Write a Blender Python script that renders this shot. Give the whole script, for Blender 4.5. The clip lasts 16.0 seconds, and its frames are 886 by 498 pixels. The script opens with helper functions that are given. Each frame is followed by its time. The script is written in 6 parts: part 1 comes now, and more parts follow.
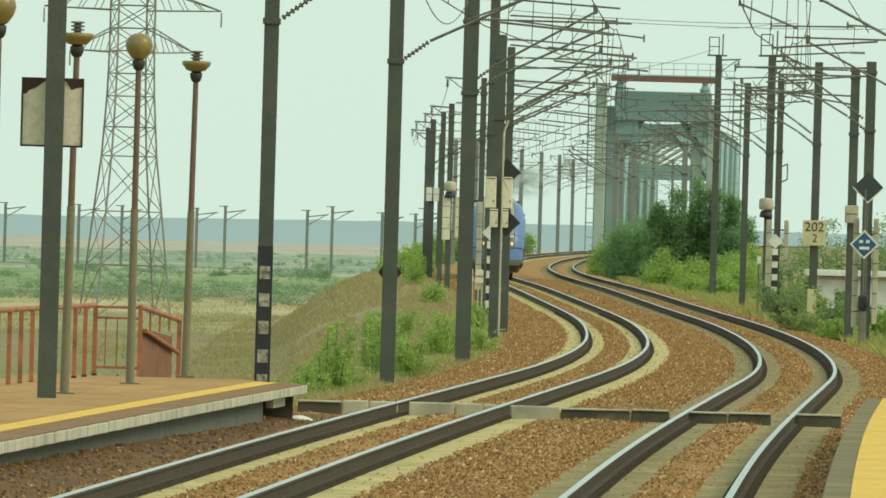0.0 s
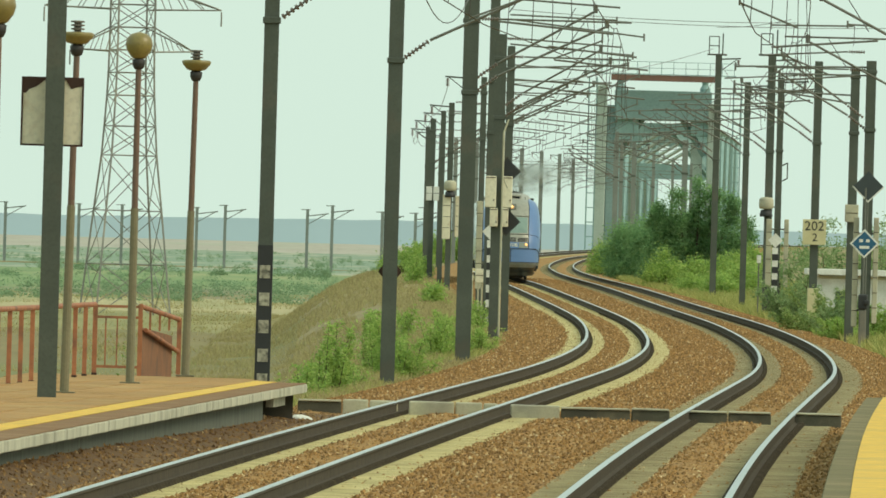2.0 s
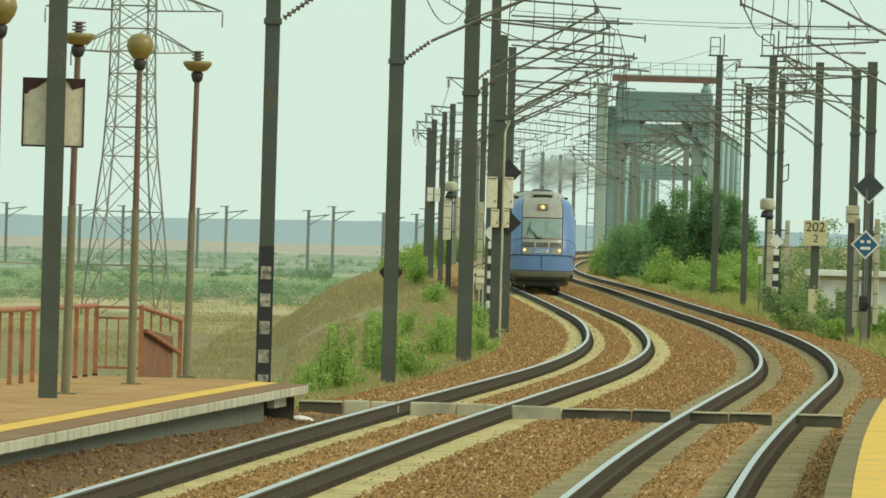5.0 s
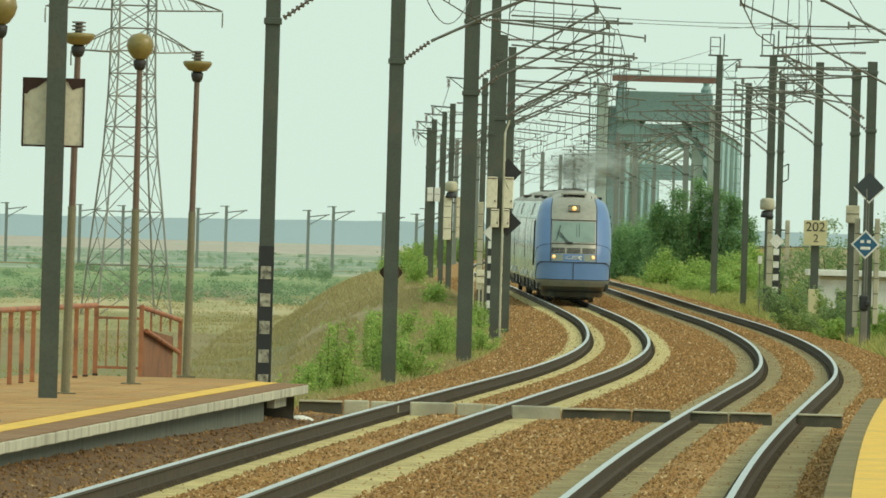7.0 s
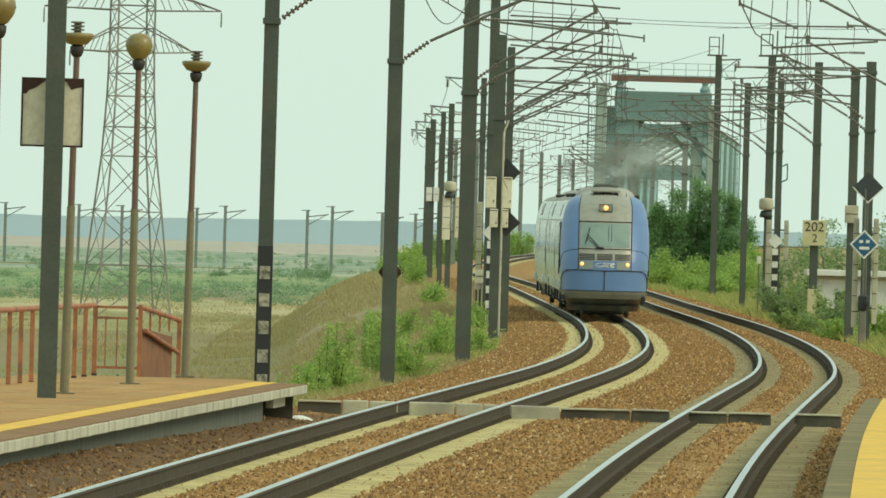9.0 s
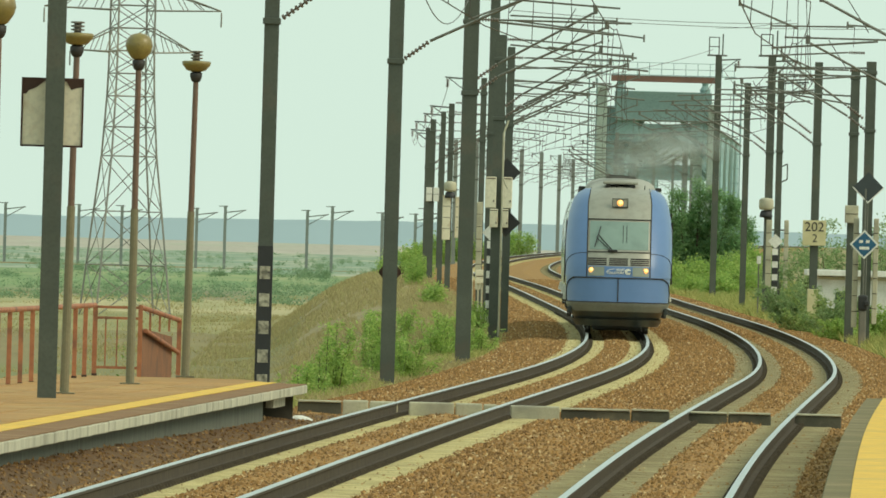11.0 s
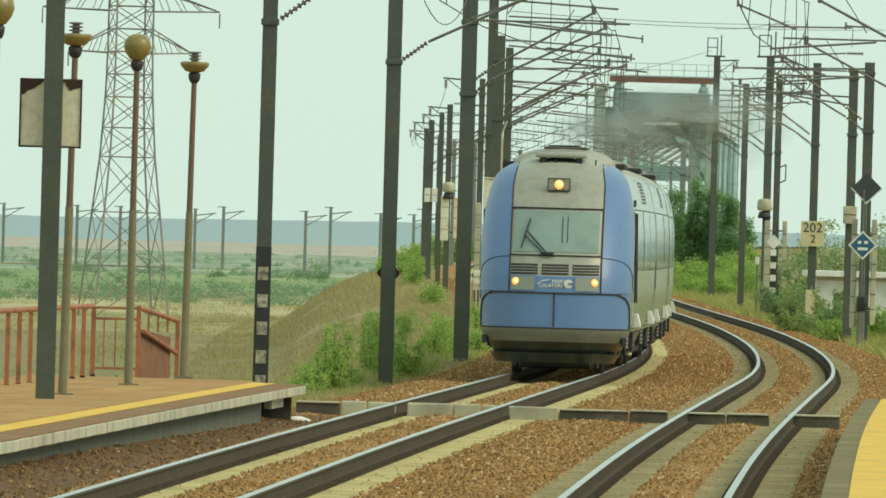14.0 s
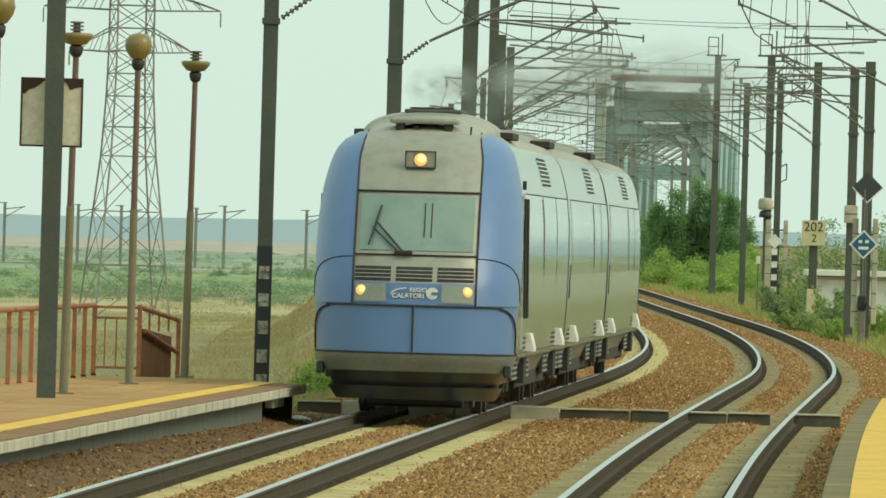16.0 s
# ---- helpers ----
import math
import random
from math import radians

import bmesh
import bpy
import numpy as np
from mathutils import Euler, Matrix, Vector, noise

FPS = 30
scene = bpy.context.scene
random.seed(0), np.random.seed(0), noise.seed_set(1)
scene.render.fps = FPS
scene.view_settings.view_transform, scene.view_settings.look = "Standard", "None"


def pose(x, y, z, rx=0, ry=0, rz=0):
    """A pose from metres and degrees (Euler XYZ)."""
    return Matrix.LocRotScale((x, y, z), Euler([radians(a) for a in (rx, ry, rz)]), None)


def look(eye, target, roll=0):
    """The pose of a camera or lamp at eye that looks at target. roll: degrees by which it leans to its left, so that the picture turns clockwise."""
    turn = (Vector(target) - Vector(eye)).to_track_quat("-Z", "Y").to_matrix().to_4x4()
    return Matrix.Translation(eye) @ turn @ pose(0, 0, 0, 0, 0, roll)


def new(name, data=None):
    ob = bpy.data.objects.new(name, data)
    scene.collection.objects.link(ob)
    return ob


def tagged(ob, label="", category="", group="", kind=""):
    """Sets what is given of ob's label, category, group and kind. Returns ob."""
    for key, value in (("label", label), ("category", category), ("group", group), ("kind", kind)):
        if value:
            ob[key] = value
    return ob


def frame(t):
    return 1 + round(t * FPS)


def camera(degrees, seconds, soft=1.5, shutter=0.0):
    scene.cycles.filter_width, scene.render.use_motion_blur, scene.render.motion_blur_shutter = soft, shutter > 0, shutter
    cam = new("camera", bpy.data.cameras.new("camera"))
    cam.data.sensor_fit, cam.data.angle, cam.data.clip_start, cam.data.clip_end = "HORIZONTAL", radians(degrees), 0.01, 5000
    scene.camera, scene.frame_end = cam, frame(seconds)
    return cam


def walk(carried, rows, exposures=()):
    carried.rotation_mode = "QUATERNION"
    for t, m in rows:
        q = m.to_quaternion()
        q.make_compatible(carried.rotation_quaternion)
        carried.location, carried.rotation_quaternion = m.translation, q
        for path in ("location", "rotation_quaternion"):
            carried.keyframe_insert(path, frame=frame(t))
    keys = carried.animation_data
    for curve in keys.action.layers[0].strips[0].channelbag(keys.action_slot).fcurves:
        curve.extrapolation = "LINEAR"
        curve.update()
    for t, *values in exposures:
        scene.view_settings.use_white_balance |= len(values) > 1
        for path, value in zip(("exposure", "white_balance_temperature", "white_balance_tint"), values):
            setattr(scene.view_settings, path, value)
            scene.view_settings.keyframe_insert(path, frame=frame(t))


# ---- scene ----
import functools
import itertools


def spline(knots):
    """A natural cubic spline through (x, value) knots, straight beyond its ends."""
    xs, ys = np.array([k[0] for k in knots], float), np.array([k[1] for k in knots], float)
    n, h = len(xs), np.diff(xs)
    a, r = np.eye(n), np.zeros(n)
    for i in range(1, n - 1):
        a[i, i - 1], a[i, i], a[i, i + 1] = h[i - 1], 2 * (h[i - 1] + h[i]), h[i]
        r[i] = 6 * ((ys[i + 1] - ys[i]) / h[i] - (ys[i] - ys[i - 1]) / h[i - 1])
    m = np.linalg.solve(a, r)

    def value(q):
        q = np.asarray(q, float)
        inside = np.clip(q, xs[0], xs[-1])
        s0, s1 = (ys[1] - ys[0]) / h[0] - h[0] * m[1] / 6, (ys[-1] - ys[-2]) / h[-1] + h[-1] * m[-2] / 6
        beyond = np.where(q < xs[0], (q - xs[0]) * s0, np.where(q > xs[-1], (q - xs[-1]) * s1, 0))
        q = inside
        i = np.clip(np.searchsorted(xs, q) - 1, 0, n - 2)
        d, e, w = xs[i + 1] - q, q - xs[i], h[i]
        return (m[i] * d ** 3 + m[i + 1] * e ** 3) / (6 * w) + (ys[i] / w - m[i] * w / 6) * d + (ys[i + 1] / w - m[i + 1] * w / 6) * e + beyond
    return value


# the two tracks in plan (x over y) and their rise towards the bridge
XL = spline([(46, -5.1), (92, -3.85), (133.4, -2.63), (172.5, -1.45), (218.5, .05), (264.5, 1.6), (287.5, 2.35), (322, 3.28), (368, 4.14), (414, 4.62), (483, 4.86), (552, 4.52), (621, 3.97), (690, 3.4),
             (782, 2.72), (874, 2.35), (966, 2.6), (1058, 3.7), (1150, 5.5), (1288, 9.4), (1610, 19.8), (2990, 66)])
XR = spline([(46, -.75), (92, .5), (133.4, 1.64), (172.5, 2.74), (218.5, 4.2), (264.5, 5.75), (287.5, 6.5), (322, 7.36), (368, 8.13), (414, 8.59), (483, 8.82), (552, 8.5), (621, 8.08), (690, 7.66),
             (782, 7.27), (874, 7.1), (966, 7.35), (1058, 8.4), (1150, 10.1), (1288, 14.0), (1610, 24.5), (2990, 71)])
RISE = spline([(0, 0), (230, 0), (437, 0), (506, .05), (575, .18), (667, .38), (782, .48), (920, .62), (1058, .88), (1196, 1.15), (1610, 1.7), (2990, 2.6)])

# ---- camera ----
cam = camera(3.254, 16.0, soft=1.65)
EYE = (0, 0, 2.36)
# small unsteadiness of the long lens, in thousandths of a degree: time, pan to the right, tilt down
SWAY = [(0, 0, 0), (0.5, -1.3, 1.3), (1.0, -3.91, -2.61), (1.5, -3.91, 0), (2.0, 0, 3.04), (2.5, -3.91, 0), (3.0, -3.91, 0), (3.5, -0.43, 0), (4.0, -3.91, 0), (6.5, -3.91, -0.87), (7.0, -3.91, 0), (7.5, -1.3, 0), (8.0, -6.96, 0),
        (8.5, 0.43, 0), (9.0, 0, 0), (11.5, 0, 0), (12.0, 0.43, 0), (12.5, 0, 0), (13.0, 0, 0), (13.5, 3.04, -2.61), (14.0, 6.09, -3.04), (14.5, 6.09, -3.04), (15.0, -3.91, -0.43), (15.5, 0, 0), (16.0, 2.61, 0)]


def aim(pan, tilt):
    yaw, pitch = radians(pan / 1000), radians(0.0436 + tilt / 1000)
    return look(EYE, (1000 * math.sin(yaw), 1000 * math.cos(yaw), 2.36 - 1000 * math.tan(pitch)), 1.6)


walk(cam, [(t, aim(p, q)) for t, p, q in SWAY], [(0, 0.0, 6800, 8), (16, 0.0, 6800, 8)])

# ---- world and sun ----
SUN_ELEV, SUN_TURN = radians(40), radians(112)
world = bpy.data.worlds.new("world")
scene.world = world
world.use_nodes = True
wn, wl = world.node_tree.nodes, world.node_tree.links
wn.clear()
sky = wn.new("ShaderNodeTexSky")
sky.sky_type, sky.sun_disc = "NISHITA", False
sky.sun_elevation, sky.sun_rotation = SUN_ELEV, SUN_TURN
sky.air_density, sky.dust_density, sky.ozone_density = 1.0, 4.0, 1.0
veil = wn.new("ShaderNodeMix")
veil.data_type = "RGBA"
veil.inputs[0].default_value = 0.8
veil.inputs[7].default_value = (8.0, 10.3, 9.2, 1)
wl.new(sky.outputs[0], veil.inputs[6])
bg = wn.new("ShaderNodeBackground")
bg.inputs[1].default_value = 0.1
wl.new(veil.outputs[2], bg.inputs[0])
wl.new(bg.outputs[0], wn.new("ShaderNodeOutputWorld").inputs[0])
sun = new("sun", bpy.data.lights.new("sun", "SUN"))
sun.data.energy, sun.data.angle, sun.data.color = 1.68, radians(26), (1, .92, .72)
sun.matrix_world = look((60 * math.sin(SUN_TURN), 60 * math.cos(SUN_TURN), 60 * math.tan(SUN_ELEV)), (0, 0, 0))


# ---- materials ----
def mat(name, a, b=None, rough=.7, metal=0., scale=8., fine=60., bump=.0, spec=.5, stretch=(1, 1, 1), c=None, cscale=1.5, camount=.5, space="Object", rnd=0., grain=.95):
    """A surface whose colour wanders from a to b with grain, and to c in larger stains."""
    m = bpy.data.materials.new(name)
    m.use_nodes = True
    n, l = m.node_tree.nodes, m.node_tree.links
    p = n["Principled BSDF"]
    p.inputs["Roughness"].default_value, p.inputs["Metallic"].default_value = rough, metal
    p.inputs["Specular IOR Level"].default_value = spec
    b = b or tuple(q * .75 for q in a)
    co = n.new("ShaderNodeNewGeometry" if space == "Position" else "ShaderNodeTexCoord")
    mp = n.new("ShaderNodeMapping")
    mp.inputs["Scale"].default_value = stretch
    l.new(co.outputs[space], mp.inputs[0])

    def tex(s, detail=4):
        t = n.new("ShaderNodeTexNoise")
        t.inputs["Scale"].default_value, t.inputs["Detail"].default_value = s, detail
        l.new(mp.outputs[0], t.inputs["Vector"])
        return t

    def mix(f, x, y, lo=.3, hi=.7):
        r = n.new("ShaderNodeMapRange")
        r.inputs[1].default_value, r.inputs[2].default_value = lo, hi
        l.new(f, r.inputs[0])
        k = n.new("ShaderNodeMix")
        k.data_type = "RGBA"
        l.new(r.outputs[0], k.inputs[0])
        for sock, q in ((k.inputs[6], x), (k.inputs[7], y)):
            if isinstance(q, tuple):
                sock.default_value = (*q, 1)
            else:
                l.new(q, sock)
        return k.outputs[2]
    t1, t2 = tex(scale), tex(fine, 3)
    col = mix(t1.outputs[0], a, b)
    col = mix(t2.outputs[0], col, tuple((x + y) * .36 for x, y in zip(a, b)), .45, grain)
    if c:
        col = mix(tex(cscale, 5).outputs[0], col, c, .5 - (camount - .5) * .4, .75 - (camount - .5) * .4)
    if rnd:
        oi, hs, mr = n.new("ShaderNodeObjectInfo"), n.new("ShaderNodeHueSaturation"), n.new("ShaderNodeMapRange")
        mr.inputs[3].default_value, mr.inputs[4].default_value = 1 - rnd, 1 + rnd
        l.new(oi.outputs["Random"], mr.inputs[0])
        l.new(mr.outputs[0], hs.inputs["Value"])
        l.new(col, hs.inputs["Color"])
        col = hs.outputs[0]
    l.new(col, p.inputs["Base Color"])
    if bump:
        bu = n.new("ShaderNodeBump")
        bu.inputs["Strength"].default_value, bu.inputs["Distance"].default_value = bump, .02
        l.new(t2.outputs[0], bu.inputs["Height"])
        l.new(bu.outputs[0], p.inputs["Normal"])
    return m


def island_mat(name, a, b, rough=.85, c=None, trans=0.):
    """For loose pieces joined in one mesh: each takes a colour of its own between a, b and c."""
    m = bpy.data.materials.new(name)
    m.use_nodes = True
    n, l = m.node_tree.nodes, m.node_tree.links
    p = n["Principled BSDF"]
    p.inputs["Roughness"].default_value = rough
    g, r = n.new("ShaderNodeNewGeometry"), n.new("ShaderNodeValToRGB")
    r.color_ramp.elements[0].color, r.color_ramp.elements[1].color = (*a, 1), (*b, 1)
    if c:
        r.color_ramp.elements.new(.92).color = (*b, 1)
        r.color_ramp.elements[-1].color = (*c, 1)
    l.new(g.outputs["Random Per Island"], r.inputs[0])
    l.new(r.outputs[0], p.inputs["Base Color"])
    if trans:
        tr, ms = n.new("ShaderNodeBsdfTranslucent"), n.new("ShaderNodeMixShader")
        ms.inputs[0].default_value = trans
        l.new(r.outputs[0], tr.inputs[0])
        l.new(p.outputs[0], ms.inputs[1])
        l.new(tr.outputs[0], ms.inputs[2])
        l.new(ms.outputs[0], n["Material Output"].inputs[0])
    return m


def glow(name, colour, strength):
    m = bpy.data.materials.new(name)
    m.use_nodes = True
    p = m.node_tree.nodes["Principled BSDF"]
    p.inputs["Base Color"].default_value = (*colour, 1)
    p.inputs["Emission Color"].default_value = (*colour, 1)
    p.inputs["Emission Strength"].default_value = strength
    return m


M_BALLAST = mat("ballast", (.39, .21, .055), (.275, .145, .038), .95, scale=1.2, fine=22, bump=1, c=(.17, .085, .025), cscale=.9, camount=.45)
M_STONE = island_mat("ballast_stone", (.14, .077, .03), (.41, .228, .078), .95, (.66, .52, .30))
# darker ballast and stones for the strip along the platform
M_BALLAST_DARK = mat("dark_ballast", (.15, .08, .029), (.095, .052, .021), .95, scale=1.2, fine=22, bump=1, c=(.26, .15, .05), cscale=.9, camount=.4)
M_STONE_DARK = island_mat("dark_stone", (.085, .046, .02), (.33, .19, .07), .95, (.54, .42, .24))
M_RAILHEAD = mat("polished_rail", (.55, .56, .56), (.42, .43, .42), .28, .9, scale=3, fine=40)
M_RAILSIDE = mat("rusty_rail", (.088, .07, .048), (.056, .045, .033), .9, 0, spec=.2, scale=4, fine=40, bump=.2)
M_SLEEPER = mat("sleeper_concrete", (.66, .575, .30), (.54, .46, .225), .9, scale=3, fine=30, bump=.3, c=(.33, .25, .15), cscale=1.4, camount=.4, rnd=.12, space="Position")
M_CONC = mat("concrete", (.54, .51, .37), (.41, .39, .28), .9, scale=2, fine=30, bump=.3, c=(.25, .24, .19), cscale=1.2)
M_CONC_DARK = mat("weathered_concrete", (.2, .19, .155), (.13, .125, .105), .9, scale=2, fine=30, bump=.3, c=(.3, .27, .2), cscale=1.5)
M_PAVE = mat("paving", (.46, .25, .076), (.32, .168, .05), .9, scale=2.6, fine=14, bump=.4, c=(.39, .26, .10), cscale=.6, rnd=.1, space="Position")
M_YELLOW = mat("yellow_paint", (.80, .49, .05), (.64, .38, .05), .75, scale=2.5, fine=14, c=(.42, .29, .09), cscale=2.0, camount=.42)
M_GROUND = mat("dry_grass_ground", (.34, .265, .125), (.26, .20, .09), .95, scale=.5, fine=4, bump=.4, stretch=(1, .25, 1), c=(.15, .15, .055), cscale=.25)
# the two farthest fields hold the haze's teal and pale tints in their colour
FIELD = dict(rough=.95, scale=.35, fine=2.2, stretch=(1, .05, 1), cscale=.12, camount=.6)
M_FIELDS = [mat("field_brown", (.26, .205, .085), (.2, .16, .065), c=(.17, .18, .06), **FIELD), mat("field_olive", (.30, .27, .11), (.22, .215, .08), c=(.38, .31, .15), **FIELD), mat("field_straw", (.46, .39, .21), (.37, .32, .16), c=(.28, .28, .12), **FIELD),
            mat("field_fallow", (.28, .245, .14), (.22, .20, .115), c=(.18, .24, .09), **FIELD), mat("field_green", (.20, .29, .11), (.15, .23, .09), c=(.3, .31, .15), **FIELD), mat("hazed_far_field", (.225, .30, .205), (.175, .25, .17), c=(.40, .38, .28), **FIELD), mat("hazed_pale_field", (.62, .52, .44), (.52, .45, .38), c=(.42, .42, .34), **FIELD)]
M_SLEEPER2 = mat("grey_sleeper_concrete", (.42, .36, .20), (.32, .27, .14), .9, scale=3, fine=30, bump=.3, c=(.22, .16, .08), cscale=1.4, camount=.45, rnd=.12, space="Position")
M_GRIT2 = mat("grey_grit", (.36, .30, .16), (.27, .22, .11), .95, scale=2.5, fine=30, bump=.6, c=(.24, .16, .07), cscale=1.2, camount=.5)
M_GRIT = mat("pale_grit", (.63, .545, .28), (.50, .42, .21), .95, scale=2.5, fine=30, bump=.6, c=(.3, .2, .09), cscale=1.2, camount=.4)
M_MAST = mat("mast_steel", (.098, .112, .09), (.07, .082, .066), .65, .2, scale=1.5, fine=25, bump=.1, c=(.14, .10, .07), cscale=.8, camount=.35)
M_TUBE = mat("galvanised_tube", (.2, .2, .17), (.14, .14, .12), .5, .5, scale=3, fine=30)
M_INSUL = mat("insulator_brown", (.17, .13, .10), (.12, .09, .07), .3, scale=6)
M_WIRE = mat("wire", (.10, .09, .075), (.07, .065, .055), .6, .5, scale=3)
M_LAMPPOST = mat("lamp_post_paint", (.185, .108, .075), (.14, .09, .065), .7, scale=2, fine=20, bump=.1, c=(.22, .2, .15), cscale=.5)
M_GLOBE = mat("yellowed_globe", (.28, .215, .065), (.2, .155, .05), .35, scale=5, fine=30, c=(.2, .15, .06), cscale=4)
M_CAP = mat("lamp_cap", (.035, .03, .026), (.02, .02, .02), .6)
M_RUSTRED = mat("rust_red_paint", (.44, .17, .075), (.32, .12, .058), .75, scale=6, fine=40, bump=.1, c=(.12, .07, .05), cscale=3)
M_SIGNWHITE = mat("sign_enamel", (.80, .75, .58), (.70, .64, .47), .5, scale=2, fine=18, c=(.45, .32, .18), cscale=3, camount=.35)
M_BLACK = mat("black_paint", (.02, .022, .024), (.03, .03, .03), .6, scale=4)
M_WHITE = mat("white_paint", (.78, .78, .72), (.66, .66, .6), .6, scale=3, fine=20, c=(.5, .46, .38), cscale=2, camount=.35)
M_SIGNBLUE = mat("sign_blue", (.02, .12, .22), (.015, .09, .18), .5, scale=4)
M_SIGNYEL = mat("sign_pale_yellow", (.64, .58, .34), (.55, .5, .28), .5, scale=3)
M_LEAF = island_mat("leaf", (.13, .265, .115), (.26, .43, .18), .85, (.38, .53, .25), .55)
M_LEAF_LIGHT = island_mat("leaf_light", (.21, .35, .085), (.43, .57, .15), .75, (.62, .66, .27), .58)
M_DRY = island_mat("dry_grass", (.32, .275, .13), (.50, .425, .21), .9, (.36, .40, .15), .35)
M_BARK = mat("bark", (.10, .075, .05), (.06, .045, .03), .95, scale=8, bump=.5)
# portal and truss colours are lightened towards teal as painted distance haze
M_PORTAL = mat("hazed_bridge_concrete", (.43, .51, .46), (.37, .44, .40), .85, scale=.4, fine=6, c=(.25, .28, .25), cscale=.3)
M_BRIDGE = mat("hazed_bridge_steel", (.25, .38, .37), (.19, .30, .29), .7, scale=.5, fine=6)
M_BEAMRED = mat("rusty_beam", (.25, .13, .10), (.18, .10, .08), .8, scale=.7, fine=8)
M_PYLON = mat("pylon_steel", (.27, .265, .24), (.20, .20, .185), .6, .4, scale=.6, fine=6, c=(.42, .37, .29), cscale=.35, camount=.5)
M_BLUE = mat("train_blue", (.108, .20, .395), (.10, .188, .375), .36, scale=.5, fine=5, c=(.115, .19, .36), cscale=.7, camount=.3, grain=2.4)
M_SILVER = mat("train_silver", (.48, .53, .46), (.43, .475, .41), .2, .88, scale=.8, fine=12, stretch=(1, 1, .3), c=(.42, .42, .35), cscale=.9, camount=.3, grain=1.6)
M_GREYFACE = mat("train_grey", (.34, .335, .28), (.31, .30, .25), .4, .2, scale=.9, fine=6, c=(.28, .27, .22), cscale=1.5, camount=.4)
M_BUMPER = mat("bumper_grey", (.21, .225, .205), (.165, .18, .16), .3, scale=2, fine=20)
M_SKIRT = mat("skirt_grey", (.27, .28, .24), (.20, .21, .18), .4, .4, scale=2, fine=20, c=(.11, .10, .085), cscale=1.4, camount=.5)
M_UNDER = mat("undercarriage", (.028, .028, .028), (.045, .04, .035), .85, scale=3, fine=20)
M_ROOF = mat("train_roof", (.12, .115, .10), (.075, .075, .068), .8, scale=1.5, fine=15)
M_TRAINGLASS = mat("tinted_glass", (.05, .075, .07), (.04, .065, .06), .06, 0, scale=.7, fine=3, spec=.8)
# silver-green metallic base stands in for mirrored sky and fields
M_SIDEGLASS = mat("silvery_side_glass", (.37, .45, .385), (.31, .39, .33), .09, .85, scale=1.1, fine=5, stretch=(1, 2.5, .15), c=(.33, .38, .32), cscale=1.6, camount=.4, grain=1.6)
M_SCREEN = mat("windscreen_glass", (.21, .295, .255), (.175, .25, .215), .05, 0, scale=.9, fine=3, spec=.8)
M_LAMPGLASS = mat("headlamp_glass", (.26, .29, .25), (.22, .25, .21), .2, scale=4)
M_LAMP = glow("headlamp_bulb", (1, .46, .13), .85)
M_FILAMENT = glow("headlamp_centre", (1, .74, .30), 1.2)

M_SMOKE = bpy.data.materials.new("exhaust_smoke")
M_SMOKE.use_nodes = True
sn, sl = M_SMOKE.node_tree.nodes, M_SMOKE.node_tree.links
sn.clear()
s_noise, s_range, s_mix, s_tr, s_df = sn.new("ShaderNodeTexNoise"), sn.new("ShaderNodeMapRange"), sn.new("ShaderNodeMixShader"), sn.new("ShaderNodeBsdfTransparent"), sn.new("ShaderNodeBsdfDiffuse")
s_co, s_flat, s_len, s_thin, s_mul = sn.new("ShaderNodeTexCoord"), sn.new("ShaderNodeVectorMath"), sn.new("ShaderNodeVectorMath"), sn.new("ShaderNodeMapRange"), sn.new("ShaderNodeMath")
s_noise.inputs["Scale"].default_value, s_noise.inputs["Detail"].default_value = 1.5, 4
s_range.inputs[1].default_value, s_range.inputs[2].default_value, s_range.inputs[4].default_value = .30, .66, .62
# opacity fades away from each puff's long axis, for soft edges in the camera's view
s_flat.operation, s_len.operation, s_mul.operation = "MULTIPLY", "LENGTH", "MULTIPLY"
s_flat.inputs[1].default_value = (1, 0, 1)
s_thin.inputs[1].default_value, s_thin.inputs[2].default_value, s_thin.inputs[3].default_value, s_thin.inputs[4].default_value = .15, .95, 1, 0
s_df.inputs[0].default_value = (.34, .38, .36, 1)
sl.new(s_co.outputs["Object"], s_noise.inputs["Vector"])
sl.new(s_co.outputs["Object"], s_flat.inputs[0])
sl.new(s_flat.outputs[0], s_len.inputs[0])
sl.new(s_len.outputs["Value"], s_thin.inputs[0])
sl.new(s_noise.outputs[0], s_range.inputs[0])
sl.new(s_range.outputs[0], s_mul.inputs[0])
sl.new(s_thin.outputs[0], s_mul.inputs[1])
sl.new(s_mul.outputs[0], s_mix.inputs[0])
sl.new(s_tr.outputs[0], s_mix.inputs[1])
sl.new(s_df.outputs[0], s_mix.inputs[2])
sl.new(s_mix.outputs[0], sn.new("ShaderNodeOutputMaterial").inputs[0])
# the hills' blue haze is put into their colour and a faint glow
M_HILLS = glow("hill_haze_glow", (.22, .295, .31), .28)
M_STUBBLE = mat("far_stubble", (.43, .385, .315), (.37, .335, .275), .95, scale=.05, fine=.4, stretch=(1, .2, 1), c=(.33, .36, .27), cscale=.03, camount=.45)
M_WORN = mat("worn_white", (.50, .47, .36), (.30, .28, .21), .8, scale=9, fine=50, c=(.05, .05, .04), cscale=11, camount=.6)
M_RUSTDARK = mat("dark_rust", (.075, .035, .025), (.05, .028, .02), .85, scale=8, fine=40)
M_RUSTSHEET = mat("rusty_sheet", (.27, .115, .05), (.19, .085, .04), .85, scale=3, fine=30, c=(.1, .06, .04), cscale=2)
